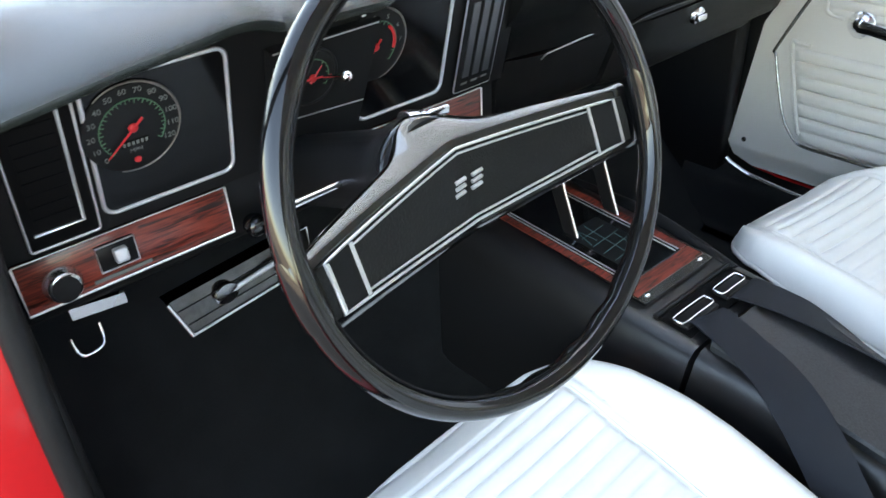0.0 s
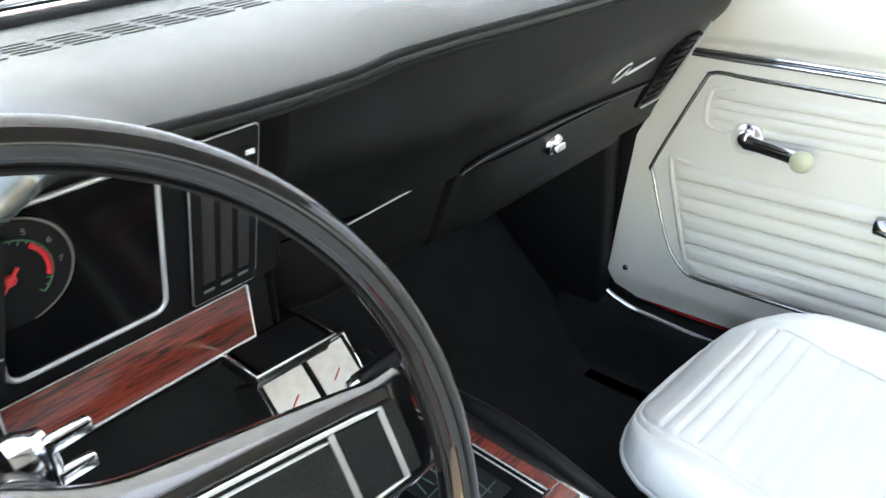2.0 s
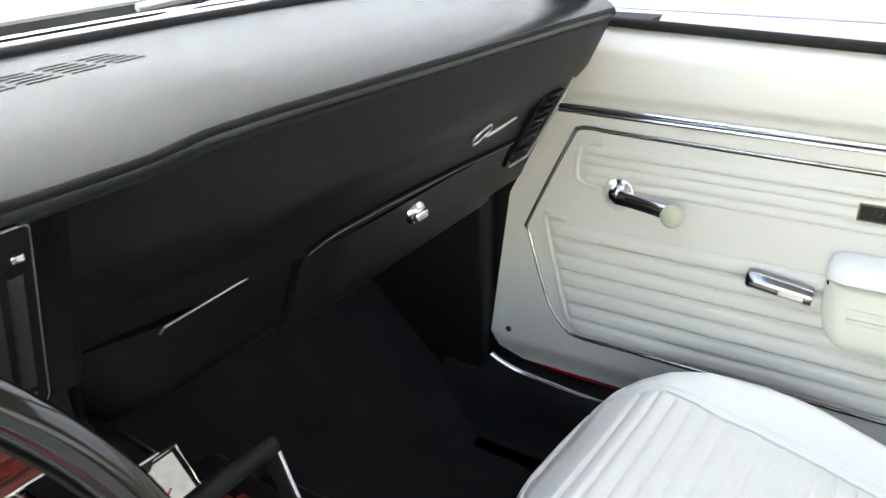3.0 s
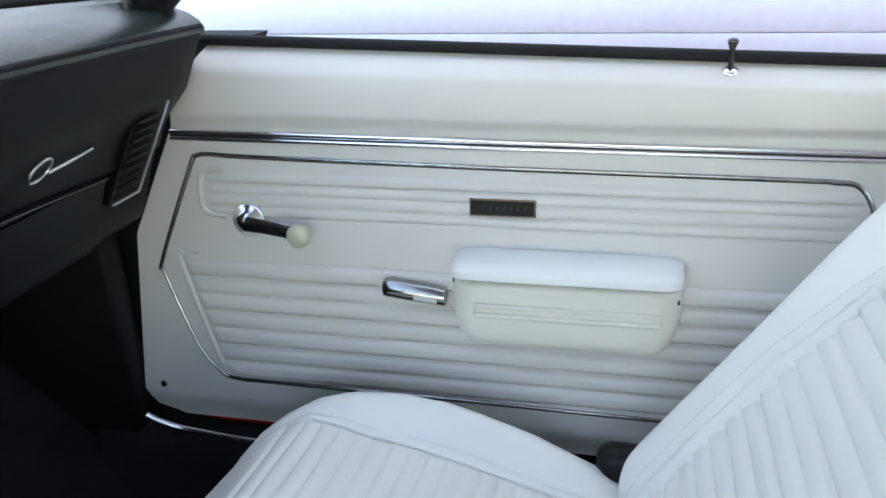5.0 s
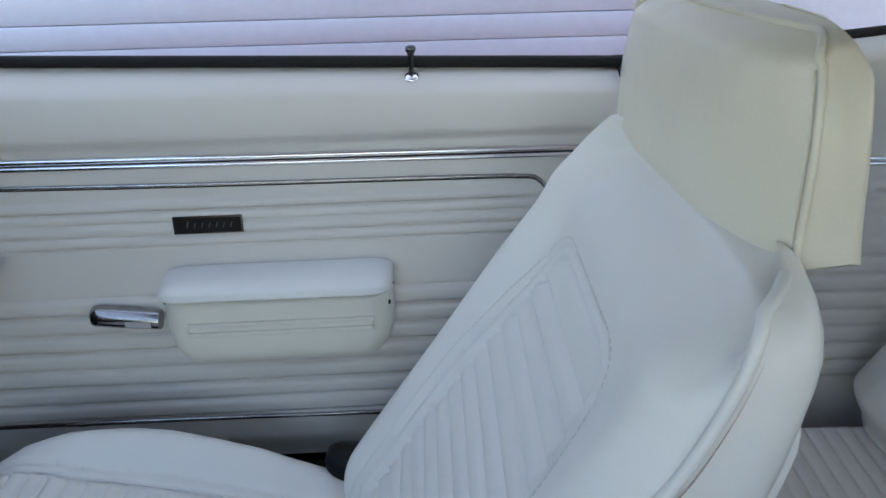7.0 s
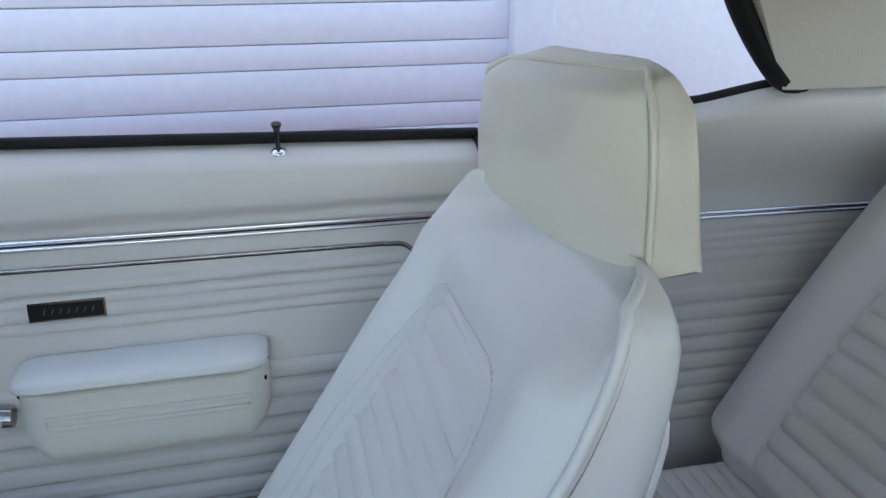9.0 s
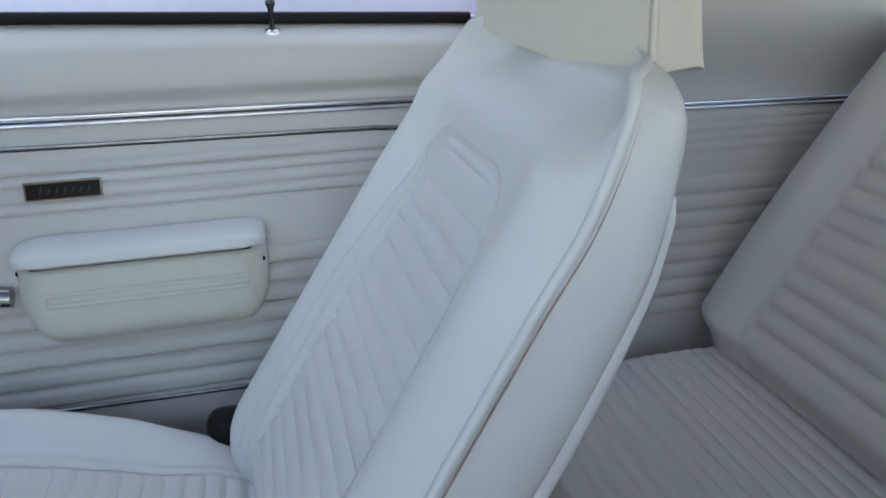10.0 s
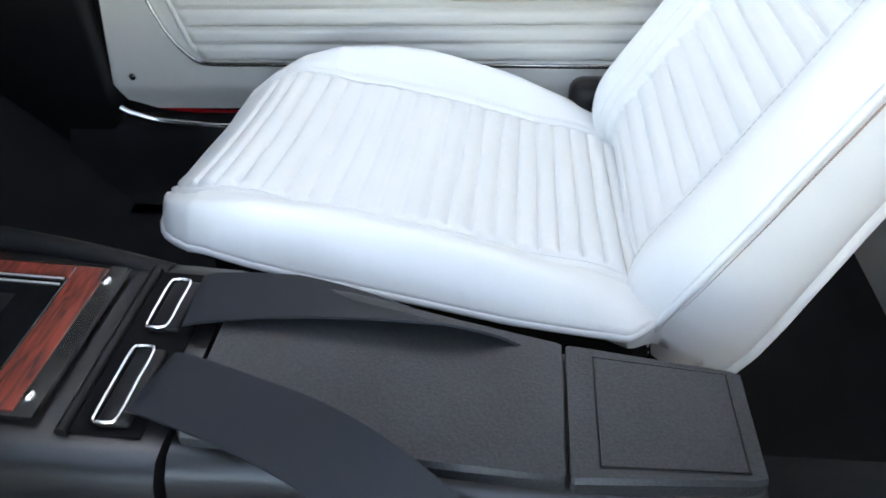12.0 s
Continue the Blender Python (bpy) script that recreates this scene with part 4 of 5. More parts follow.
    # thin metal tube stands in for the highlight on the door's lip
    part("glove_box_highlight", tube([p + Vector((0, -0.0004, -0.0030)) for p in catmull(gap, 6)], 0.0009, 6), TRACK, dash, "thin painted highlight on the lip of the glove box door")
    # script-like bright emblem as a plain slanted bar shape
    em = part("emblem", tube([Vector((0.464 + 0.015 * math.cos(q) + 0.004 * math.sin(q), 0.4905 - 0.0085 * math.sin(q), 0.917 + 0.012 * math.sin(q))) for q in (2 * math.pi * i / 20 for i in range(20))], 0.0018, 8, True), BRUSHED, dash, "small dull metal emblem")
    part("emblem_bar", tube([(0.476, 0.4925, 0.911), (0.505, 0.4915, 0.913), (0.548, 0.489, 0.917)], [0.0020, 0.0024, 0.0014], 8), BRUSHED, em)
    # air vent at the passenger end
    vent = thing_part("air_vent", dash)
    a0, a1 = Vector((0.653, 0.484, 0.938)), Vector((0.655, 0.556, 0.818))
    part("vent_frame", loft([[p + Vector((-0.028, 0.0, 0)), p + Vector((0.030, 0.0, 0)), p + Vector((0.030, 0.03, 0.01)), p + Vector((-0.028, 0.03, 0.01))] for p in (a0 + Vector((0, -0.006, 0.006)), a1 + Vector((0, -0.006, -0.004)))]), BLACK, vent)
    for i in range(9):
        p = a0.lerp(a1, (i + 0.7) / 9.4) + Vector((0, -0.008, -0.003))
        part("vent_slat", box((0.632, p.y - 0.001, p.z - 0.0035), (0.676, p.y + 0.008, p.z + 0.001), 0.001, 1), RUBBER, vent)
    part("vent_edge", tube([a0 + Vector((0.030, -0.012, 0.003)), a1 + Vector((0.030, -0.012, -0.003)), a1 + Vector((-0.026, -0.012, -0.003))], 0.0018, 6), SILVER, vent)

    # instrument face and its housing
    part("instrument_panel", prism([on_face(x, z) for x, z in ((-0.690, 0.850), (-0.050, 0.850), (-0.050, 1.020), (-0.690, 1.020))], (0, 0.05, 0.0)), BLACK, dash)
    part("lower_housing", loft([[Vector((x, a, b)) for a, b in ((0.566, 0.852), (0.566, 0.778), (0.575, 0.768), (0.66, 0.768), (0.66, 0.852))] for x in (-0.69, -0.055)]), BLACK, dash)
    part("pod_side", loft([[Vector((-0.050, a, b)), Vector((-0.044, a + 0.006, b)), Vector((-0.030, 0.62, b)), Vector((-0.050, 0.62, b))] for a, b in ((0.505, 1.02), (0.548, 0.86), (0.562, 0.84), (0.565, 0.775))]), FACEPAD, dash)

    for nm, x0, x1 in (("left_cluster", -0.585, -0.449), ("right_cluster", -0.291, -0.165)):
        cl = part("instrument_face", prism([on_face((x0 + x1) / 2 + a, 0.9385 + b, 0.0015) for a, b in round_rect(x1 - x0 - 0.004, 0.136, 0.010, 4)], FACE_N * 0.001), LENS, dash, "glossy black instrument face")
        part("cluster_bezel", frame_on_face(x0, x1, 0.869, 1.008, 0.012, 0.0024, 0.003), SILVER, cl)

    def gauge(cx, cz, r, parent, ticks, a0, a1, bright=True, up=0.0, arc=(0, 360)):
        g = part("gauge", lathe([(r, 0.0), (r, 0.003), (r * 0.96, 0.0035), (0.001, 0.0035)], on_face(cx, cz, 0.002 + up), FACE_N, 40), BLACK, parent)
        # partial arcs draw only the lit side of the ring, tapering into its shade
        ring = [on_face(cx + r * math.cos(t), cz + r * math.sin(t), 0.004 + up) for t in (radians(arc[0] + (arc[1] - arc[0]) * i / 40) for i in range(41))]
        part("gauge_ring", tube(ring, [(0.0017 if bright else 0.001) * (0.35 + 0.65 * math.sin(math.pi * i / 40)) for i in range(41)] if arc[1] - arc[0] < 350 else 0.0024, 6), DIAL_RING if bright else BLACK, g)
        part("scale_arc", tube([on_face(cx + r * 0.67 * math.cos(q), cz + r * 0.67 * math.sin(q), 0.0062 + up) for q in (radians(a0 + (a1 - a0) * i / 40) for i in range(41))], 0.0006, 4), GREEN_MARK, g)
        for i in range(ticks):
            t = radians(a0 + (a1 - a0) * i / (ticks - 1))
            long = i % 2 == 0
            ra, rb = (0.67, 0.58) if long else (0.67, 0.62)
            q = [on_face(cx + r * ra * math.cos(t), cz + r * ra * math.sin(t), 0.0062 + up), on_face(cx + r * rb * math.cos(t), cz + r * rb * math.sin(t), 0.0062 + up)]
            part("tick", tube(q, 0.0006, 4), GREEN_MARK, g)
        return g

    def needle(cx, cz, r, deg, parent, up=0.0):
        t = radians(deg)
        nd = part("needle", tube([on_face(cx - 0.35 * r * math.cos(t), cz - 0.35 * r * math.sin(t), 0.0085 + up), on_face(cx + r * math.cos(t), cz + r * math.sin(t), 0.0085 + up)], [0.0014, 0.0006], 5), RED_NEEDLE, parent, "red needle")
        part("needle_hub", lathe([(0.0045, 0), (0.0045, 0.002), (0.003, 0.003)], on_face(cx, cz, 0.0065 + up), FACE_N, 14), RED_NEEDLE, nd)

    def numerals(words, cx, cz, r, size, parent):
        for txt, deg in words:
            t = radians(deg)
            cu = bpy.data.curves.new("numeral", 'FONT')
            cu.body, cu.size, cu.align_x, cu.align_y, cu.extrude = txt, size, 'CENTER', 'CENTER', 0.0002
            tmp = bpy.data.objects.new("numeral", cu)
            scene.collection.objects.link(tmp)
            me = bpy.data.meshes.new_from_object(tmp.evaluated_get(bpy.context.evaluated_depsgraph_get()))
            bpy.data.objects.remove(tmp)
            me.materials.clear()
            me.materials.append(MARK)
            ob = new("numeral", me)
            p = on_face(cx + r * math.cos(t), cz + r * math.sin(t), 0.0063)
            up = Vector((0, -0.273, 0.962))
            ob.matrix_basis = Matrix.Translation(p) @ Matrix((Vector((1, 0, 0)), up, FACE_N)).transposed().to_4x4()
            ob.parent = parent
            ob.matrix_parent_inverse = parent.matrix_basis.inverted()

    sp = gauge(-0.546, 0.955, 0.0455, dash, 33, 225, -35, arc=(-110, 130))
    numerals([(str(10 * i if i else 0), 222 - 252 * i / 12) for i in range(0, 13)], -0.546, 0.956, 0.0378, 0.0080, sp)
    needle(-0.546, 0.957, 0.036, 222, sp)
    part("odometer", prism([on_face(-0.546 + a, 0.941 + b, 0.006) for a, b in ((-0.013, -0.003), (0.013, -0.003), (0.013, 0.003), (-0.013, 0.003))], FACE_N * 0.0006), MATTE, sp)
    for i in range(6):
        part("odometer_digit", prism([on_face(-0.5565 + 0.0042 * i + a, 0.941 + b, 0.0066) for a, b in ((-0.0012, -0.002), (0.0012, -0.002), (0.0012, 0.002), (-0.0012, 0.002))], FACE_N * 0.0003), MARK, sp)
    numerals([("MPH", 270)], -0.546, 0.957, 0.024, 0.006, sp)
    part("warning_lamp", lathe([(0.0035, 0), (0.003, 0.001)], on_face(-0.546, 0.922, 0.006), FACE_N, 12), RED_NEEDLE, sp)
    tc = gauge(-0.275, 0.960, 0.043, dash, 25, 225, -45, arc=(-75, 80))
    part("red_zone", tube([on_face(-0.275 + 0.0262 * math.cos(t), 0.960 + 0.0262 * math.sin(t), 0.0066) for t in (radians(-15 + 6.5 * i) for i in range(11))], 0.0020, 5), RED_NEEDLE, tc, "red warning arc")
    numerals([(str(i), 225 - 32 * i) for i in range(0, 8)], -0.275, 0.960, 0.0345, 0.007, tc)
    needle(-0.275, 0.960, 0.030, 235, tc)
    part("centre_plate", prism([on_face(x, z, 0.002) for x, z in ((-0.408, 0.872), (-0.296, 0.872), (-0.274, 0.995), (-0.408, 0.993))], FACE_N * 0.010), BLACK, dash, "black switch plate between the clusters")
    fg = gauge(-0.362, 0.955, 0.030, dash, 13, 215, -35, False, 0.010)
    needle(-0.362, 0.955, 0.022, -3, fg, 0.010)
    needle(-0.362, 0.955, 0.016, 52, fg, 0.010)
    part("centre_frame", tube([on_face(-0.405, 0.991, 0.013), on_face(-0.278, 0.993, 0.013)], 0.0009, 6), BRUSHED, dash)
    part("centre_frame", tube([on_face(-0.402, 0.912, 0.013), on_face(-0.292, 0.905, 0.013)], 0.0008, 6), BRUSHED, dash)
    st = part("signal_knob", lathe([(0.0025, -0.03), (0.0025, 0.0), (0.0055, 0.003), (0.0062, 0.007), (0.0045, 0.011), (0.001, 0.012)], (-0.349, 0.470, 0.958), (0.1, -0.95, 0.25), 16), CHROME, dash, "small chrome pull knob")
    # heater control panel
    ht = part("heater_panel", prism([on_face(-0.109 + a, 0.933 + b, 0.002) for a, b in round_rect(0.062, 0.152, 0.004, 3)], FACE_N * 0.003), BLACK, dash)
    part("heater_bezel", frame_on_face(-0.141, -0.078, 0.857, 1.010, 0.004, 0.0012, 0.004), BRUSHED, ht)
    for k, dz in ((-0.017, 0.0), (0.0, 0.001), (0.017, 0.003)):
        part("slider_track", prism([on_face(-0.109 + k + a, 0.925 + b, 0.0052) for a, b in ((-0.0055, -0.048), (0.0055, -0.048), (0.0055, 0.05), (-0.0055, 0.05))], FACE_N * 0.001), TRACK, ht)
        part("slider_knob", box((-0.1135 + k, face_y(0.985) - 0.016, 0.984 + dz), (-0.1045 + k, face_y(0.985) - 0.004, 0.990 + dz), 0.0015), CHROME, ht, "bright slider knob")
        part("slider_legend", prism([on_face(-0.109 + k + a, 0.868 + dz * 0.5 + b, 0.0052) for a, b in ((-0.005, -0.0015), (0.005, -0.0015), (0.005, 0.0015), (-0.005, 0.0015))], FACE_N * 0.0006), MARK, ht)
    # left vent
    lv = part("left_vent", prism([on_face(-0.624 + a, 0.930 + b, 0.001) for a, b in round_rect(0.062, 0.142, 0.004, 3)], FACE_N * 0.002), MATTE, dash)
    part("vent_bezel", frame_on_face(-0.657, -0.592, 0.857, 1.003, 0.004, 0.0015, 0.003), SILVER, lv)
    part("vent_bezel", tube([on_face(-0.648, 0.996, 0.004), on_face(-0.605, 0.996, 0.004), on_face(-0.605, 0.876, 0.004), on_face(-0.650, 0.876, 0.004)], 0.002, 6), SILVER, lv)
    for i in range(8):
        z = 0.888 + 0.0135 * i
        part("vent_slat", prism([on_face(-0.628 + a, z + b, 0.0025) for a, b in ((-0.019, -0.0045), (0.019, -0.0045), (0.019, 0.0045), (-0.019, 0.0045))], FACE_N * 0.0012), MATTE, lv)
    # wood strips
    for x0, x1 in ((-0.677, -0.458), (-0.300, -0.080)):
        wd = part("wood_strip", box((x0, 0.5605, 0.787), (x1, 0.569, 0.842), 0.001, 1), WOOD, dash, "reddish walnut-grain strip")
        part("strip_edge", tube([(x0, 0.560, 0.842), (x0, 0.560, 0.787), (x1, 0.560, 0.787), (x1, 0.560, 0.842)], 0.0016, 6), SILVER, wd)
        part("strip_edge", tube([(x0, 0.560, 0.843), (x1, 0.560, 0.843)], 0.0009, 6), SILVER, wd)
    kn = part("light_knob", lathe([(0.019, 0.0), (0.019, 0.003), (0.0165, 0.005), (0.0165, 0.011), (0.0150, 0.013), (0.001, 0.013)], (-0.640, 0.560, 0.809), (0, -1, 0), 26), CHROME, dash, "chrome-ringed black light knob")
    part("knob_face", lathe([(0.0135, 0), (0.0135, 0.0018), (0.001, 0.0022)], (-0.640, 0.5475, 0.809), (0, -1, 0), 24), BLACK, kn)
    sw = part("wiper_switch", box((-0.603, 0.556, 0.804), (-0.564, 0.562, 0.832), 0.001, 1), BLACK, dash)
    part("switch_frame", tube([(-0.603, 0.556, 0.804), (-0.564, 0.556, 0.804), (-0.564, 0.556, 0.832), (-0.603, 0.556, 0.832)], 0.0012, 6, True), SILVER, sw)
    part("switch_rocker", box((-0.588, 0.549, 0.810), (-0.574, 0.558, 0.826), 0.002), SILVER, sw)
    part("label_bars", box((-0.612, 0.5595, 0.7925), (-0.552, 0.5612, 0.7965)), MARK, sw)
    part("column_knob", lathe([(0.010, 0), (0.013, 0.006), (0.013, 0.016), (0.009, 0.021), (0.001, 0.022)], (-0.436, 0.562, 0.790), (0, -1, -0.1), 18), GLOSS, dash)
    # below the dash
    part("fuse_plate", prism([(-0.640, 0.585, 0.748), (-0.583, 0.585, 0.742), (-0.583, 0.585, 0.755), (-0.640, 0.585, 0.762)], (0, 0.006, 0)), BRUSHED, dash)
    part("hood_release", tube(catmull([(-0.650, 0.575, 0.735), (-0.649, 0.57, 0.722), (-0.643, 0.565, 0.715), (-0.625, 0.565, 0.718), (-0.620, 0.57, 0.726), (-0.619, 0.575, 0.740)], 3), 0.0017, 8), CHROME, dash, "chrome pull loop")
    pb = part("brake_handle", prism([(-0.552, 0.560, 0.735), (-0.537, 0.550, 0.690), (-0.405, 0.550, 0.706), (-0.405, 0.562, 0.748)], (0, 0.02, 0)), DARK_STEEL, dash, "dark plated parking brake handle")
    for q in (0.30, 0.72):
        part("handle_rib", tube([Vector((-0.552, 0.560, 0.735)).lerp(Vector((-0.537, 0.550, 0.690)), q) + Vector((0.004, -0.0004, 0)), Vector((-0.405, 0.562, 0.748)).lerp(Vector((-0.405, 0.550, 0.706)), q) + Vector((0, -0.0004, 0))], 0.0010, 5), BLACK, pb)
    part("handle_edge", tube([(-0.552, 0.558, 0.735), (-0.537, 0.548, 0.690)], 0.0028, 6), CHROME, pb)
    part("handle_edge", tube([(-0.537, 0.548, 0.690), (-0.405, 0.548, 0.706)], 0.0015, 6), SILVER, pb)
    part("handle_disc", lathe([(0.014, 0), (0.014, 0.003), (0.001, 0.004)], (-0.487, 0.5515, 0.722), (0, -1, -0.15), 22), CHROME, pb)
    part("handle_rod", tube([(-0.50, 0.552, 0.716), (-0.47, 0.550, 0.725), (-0.41, 0.548, 0.736)], 0.003, 6), SILVER, pb)
    # ashtray under the centre
    tray = part("ashtray", loft([[Vector((x, y, z)) for x, y, z in q] for q in ([(-0.113, 0.520, 0.764), (-0.030, 0.520, 0.760), (-0.030, 0.620, 0.765), (-0.113, 0.620, 0.768)], [(-0.116, 0.512, 0.782), (-0.027, 0.512, 0.779), (-0.027, 0.620, 0.786), (-0.116, 0.620, 0.788)])]), GLOSS, dash, "pulled-out ashtray with bright rim")
    part("tray_rim", tube([(-0.117, 0.56, 0.786), (-0.117, 0.511, 0.783), (-0.026, 0.511, 0.780), (-0.026, 0.56, 0.783)], 0.0022, 6), CHROME, tray)
    part("tray_liner", prism([(-0.110, 0.514, 0.7835), (-0.033, 0.514, 0.7805), (-0.033, 0.56, 0.7835), (-0.110, 0.56, 0.7865)], (0, 0, 0.0012)), BLACK, tray)
    return dash


def build_pedals():
    p = thing("brake_pedal", "black rubber brake pedal with bright edge strips", "pedal", at=(-0.314, 0.75, 0.60))
    part("pedal_pad", box((-0.337, 0.712, 0.575), (-0.291, 0.728, 0.656), 0.005, 2), RUBBER, p)
    part("pedal_trim", tube([(-0.336, 0.710, 0.577), (-0.292, 0.710, 0.577), (-0.292, 0.710, 0.654), (-0.336, 0.710, 0.654)], 0.0022, 6, True), CHROME, p)
    part("pedal_strip", tube([(-0.314, 0.710, 0.579), (-0.314, 0.710, 0.652)], 0.0016, 6), CHROME, p)
    part("pedal_arm", tube([(-0.314, 0.725, 0.62), (-0.314, 0.77, 0.72), (-0.314, 0.80, 0.85)], 0.008, 8), BLACK, p)


# ---- steering wheel ----
WC = Vector((-0.371, 0.230, 0.946))
TILT_W = radians(19.2)
WN = Vector((0, -math.cos(TILT_W), math.sin(TILT_W)))
WA0, WB0 = Vector((1, 0, 0)), Vector((0, math.sin(TILT_W), math.cos(TILT_W)))
TURN_W = radians(3.9)
WA = WA0 * math.cos(TURN_W) + WB0 * math.sin(TURN_W)
WB = WB0 * math.cos(TURN_W) - WA0 * math.sin(TURN_W)


def on_wheel(a, b, o=0.0):
    return WC + WA * a + WB * b + WN * o


def dish(a):
    return -0.012 - 0.034 * (1 - min(1.0, abs(a) / 0.165)) ** 0.8


def build_wheel():
    w = thing("steering_wheel", "black two-spoke steering wheel with a bright-lined centre pad", "steering wheel", at=(-0.371, 0.31, 0.92))
    R, r = 0.1868, 0.0100
    rings = []
    for i in range(208):
        t = 2 * math.pi * i / 208
        ring = []
        for k in range(14):
            p = 2 * math.pi * k / 14
            # finger grips behind the lower half
            grip = 0.0016 * max(0.0, -math.sin(t) - 0.2) * (1 + math.cos(26 * t)) * max(0.0, -math.sin(p) - 0.4 * math.cos(p))
            rr = r * (1.0 - 0.04 * math.cos(2 * p)) + grip
            q = R + rr * math.cos(p)
            ring.append(on_wheel(q * math.cos(t), q * math.sin(t), rr * 1.08 * math.sin(p)))
        rings.append(ring)
    part("rim", loft(rings, closed=True), GLOSS, w, "smooth glossy black rim")
    part("rim_groove", tube([on_wheel((R - 0.0098) * math.cos(t), (R - 0.0098) * math.sin(t), 0.003) for t in (2 * math.pi * i / 96 for i in range(96))], 0.0014, 5, True), BLACK, w)

    def top(a):
        u = min(1.0, abs(a) / 0.165)
        return 0.022 - 0.020 * u ** 1.1

    def bot(a):
        u = min(1.0, abs(a) / 0.165)
        return -0.044 + 0.004 * u ** 1.3

    # body of the spokes
    rings = []
    for a in span(-0.181, 0.181, 60):
        hump = math.exp(-(abs(a) / 0.035) ** 2.6)
        e = 1 - min(1.0, abs(a) / 0.178)
        f, b = top(a) + 0.0065, bot(a) - 0.013
        rise, deep = 0.0012 + 0.0075 * e + 0.014 * hump, 0.004 + 0.019 * e + 0.021 * hump
        o = dish(a)
        ring = [on_wheel(a, f + rise - 0.008, o - deep - 0.022), on_wheel(a, f + rise - 0.001, o - deep - 0.012)]
        ring += [on_wheel(a, f + rise * q ** 0.85, o - 0.004 - deep * q ** 1.15) for q in span(1.0, 0.0, 9)]
        ring += [on_wheel(a, f - 0.0010, o - 0.0028), on_wheel(a, f - 0.0025, o - 0.002)]
        ring += [on_wheel(a, b + 0.008, o - 0.002), on_wheel(a, b + 0.002, o - 0.006), on_wheel(a, b, o - 0.016), on_wheel(a, b + 0.006, o - 0.030)]
        rings.append(ring)
    part("spokes", loft(rings), SPOKE, w, "glossy black spoke casting", 50)
    # grained pad
    pad_a = 0.151
    part("pad", loft([[on_wheel(a, top(a) * 0.98 - 0.001, dish(a) - 0.004), on_wheel(a, top(a) * 0.98 - 0.001, dish(a) + 0.0025), on_wheel(a, (top(a) + bot(a)) / 2, dish(a) + 0.004), on_wheel(a, bot(a) + 0.001, dish(a) + 0.0025), on_wheel(a, bot(a) + 0.001, dish(a) - 0.004)] for a in span(-0.168, 0.168, 48)]), PADGRAIN, w, "grained black centre pad", 50)

    def outline(a1, inset):
        up = [on_wheel(a, top(a) - inset, dish(a) + 0.0038) for a in span(-a1, a1, 40)]
        dn = [on_wheel(a, bot(a) + inset, dish(a) + 0.0038) for a in span(a1, -a1, 40)]
        return up + dn

    part("bright_line", tube(outline(0.159, 0.001), 0.0013, 6, True), SILVER, w, "bright outline")
    part("bright_line", tube(outline(0.132, 0.0055), 0.0011, 6, True), SILVER, w, "bright outline")
    for s in (-1, 1):
        part("end_panel", prism([on_wheel(s * a, b, dish(a) + 0.0030) for a, b in ((0.135, bot(0.135) + 0.003), (0.157, bot(0.157) + 0.003), (0.157, top(0.157) - 0.003), (0.135, top(0.135) - 0.003))], WN * 0.0012), FACEPAD, w)
        for a in (0.1325, 0.1585):
            part("bright_bar", prism([on_wheel(s * (a + e), b, dish(a) + 0.0042) for e, b in ((-0.0022, bot(a) + 0.002), (0.0014, bot(a) + 0.002), (0.0014, top(a) - 0.002), (-0.0022, top(a) - 0.002))], WN * 0.0008), BRUSHED, w)
        part("rim_clamp", loft([[on_wheel(s * (math.sqrt(R * R - bb * bb) + q * math.cos(p)), bb, q * math.sin(p)) for p in (2 * math.pi * k / 12 for k in range(12))] for q, bb in ((0.0100, -0.036), (0.0108, -0.031), (0.0110, -0.018), (0.0110, -0.006), (0.0110, 0.006), (0.0108, 0.017), (0.0100, 0.022))]), GLOSS, w)
    # centre emblem: two plain stacks of slanted bright bars
    for s in (-1, 1):
        em = thing_part("emblem", w)
        for b0, a0, a1 in ((0.0050, -0.0045, 0.0070), (0.0, -0.0058, 0.0055), (-0.0050, -0.0072, 0.0040)):
            part("emblem_bar", tube([on_wheel(0.0095 * s + a0 + 0.15 * b0, -0.010 + b0, dish(0) + 0.0062), on_wheel(0.0095 * s + a1 + 0.15 * b0, -0.010 + b0 + 0.0008, dish(0) + 0.0062)], 0.0019, 8), SILVER, em)
    return w


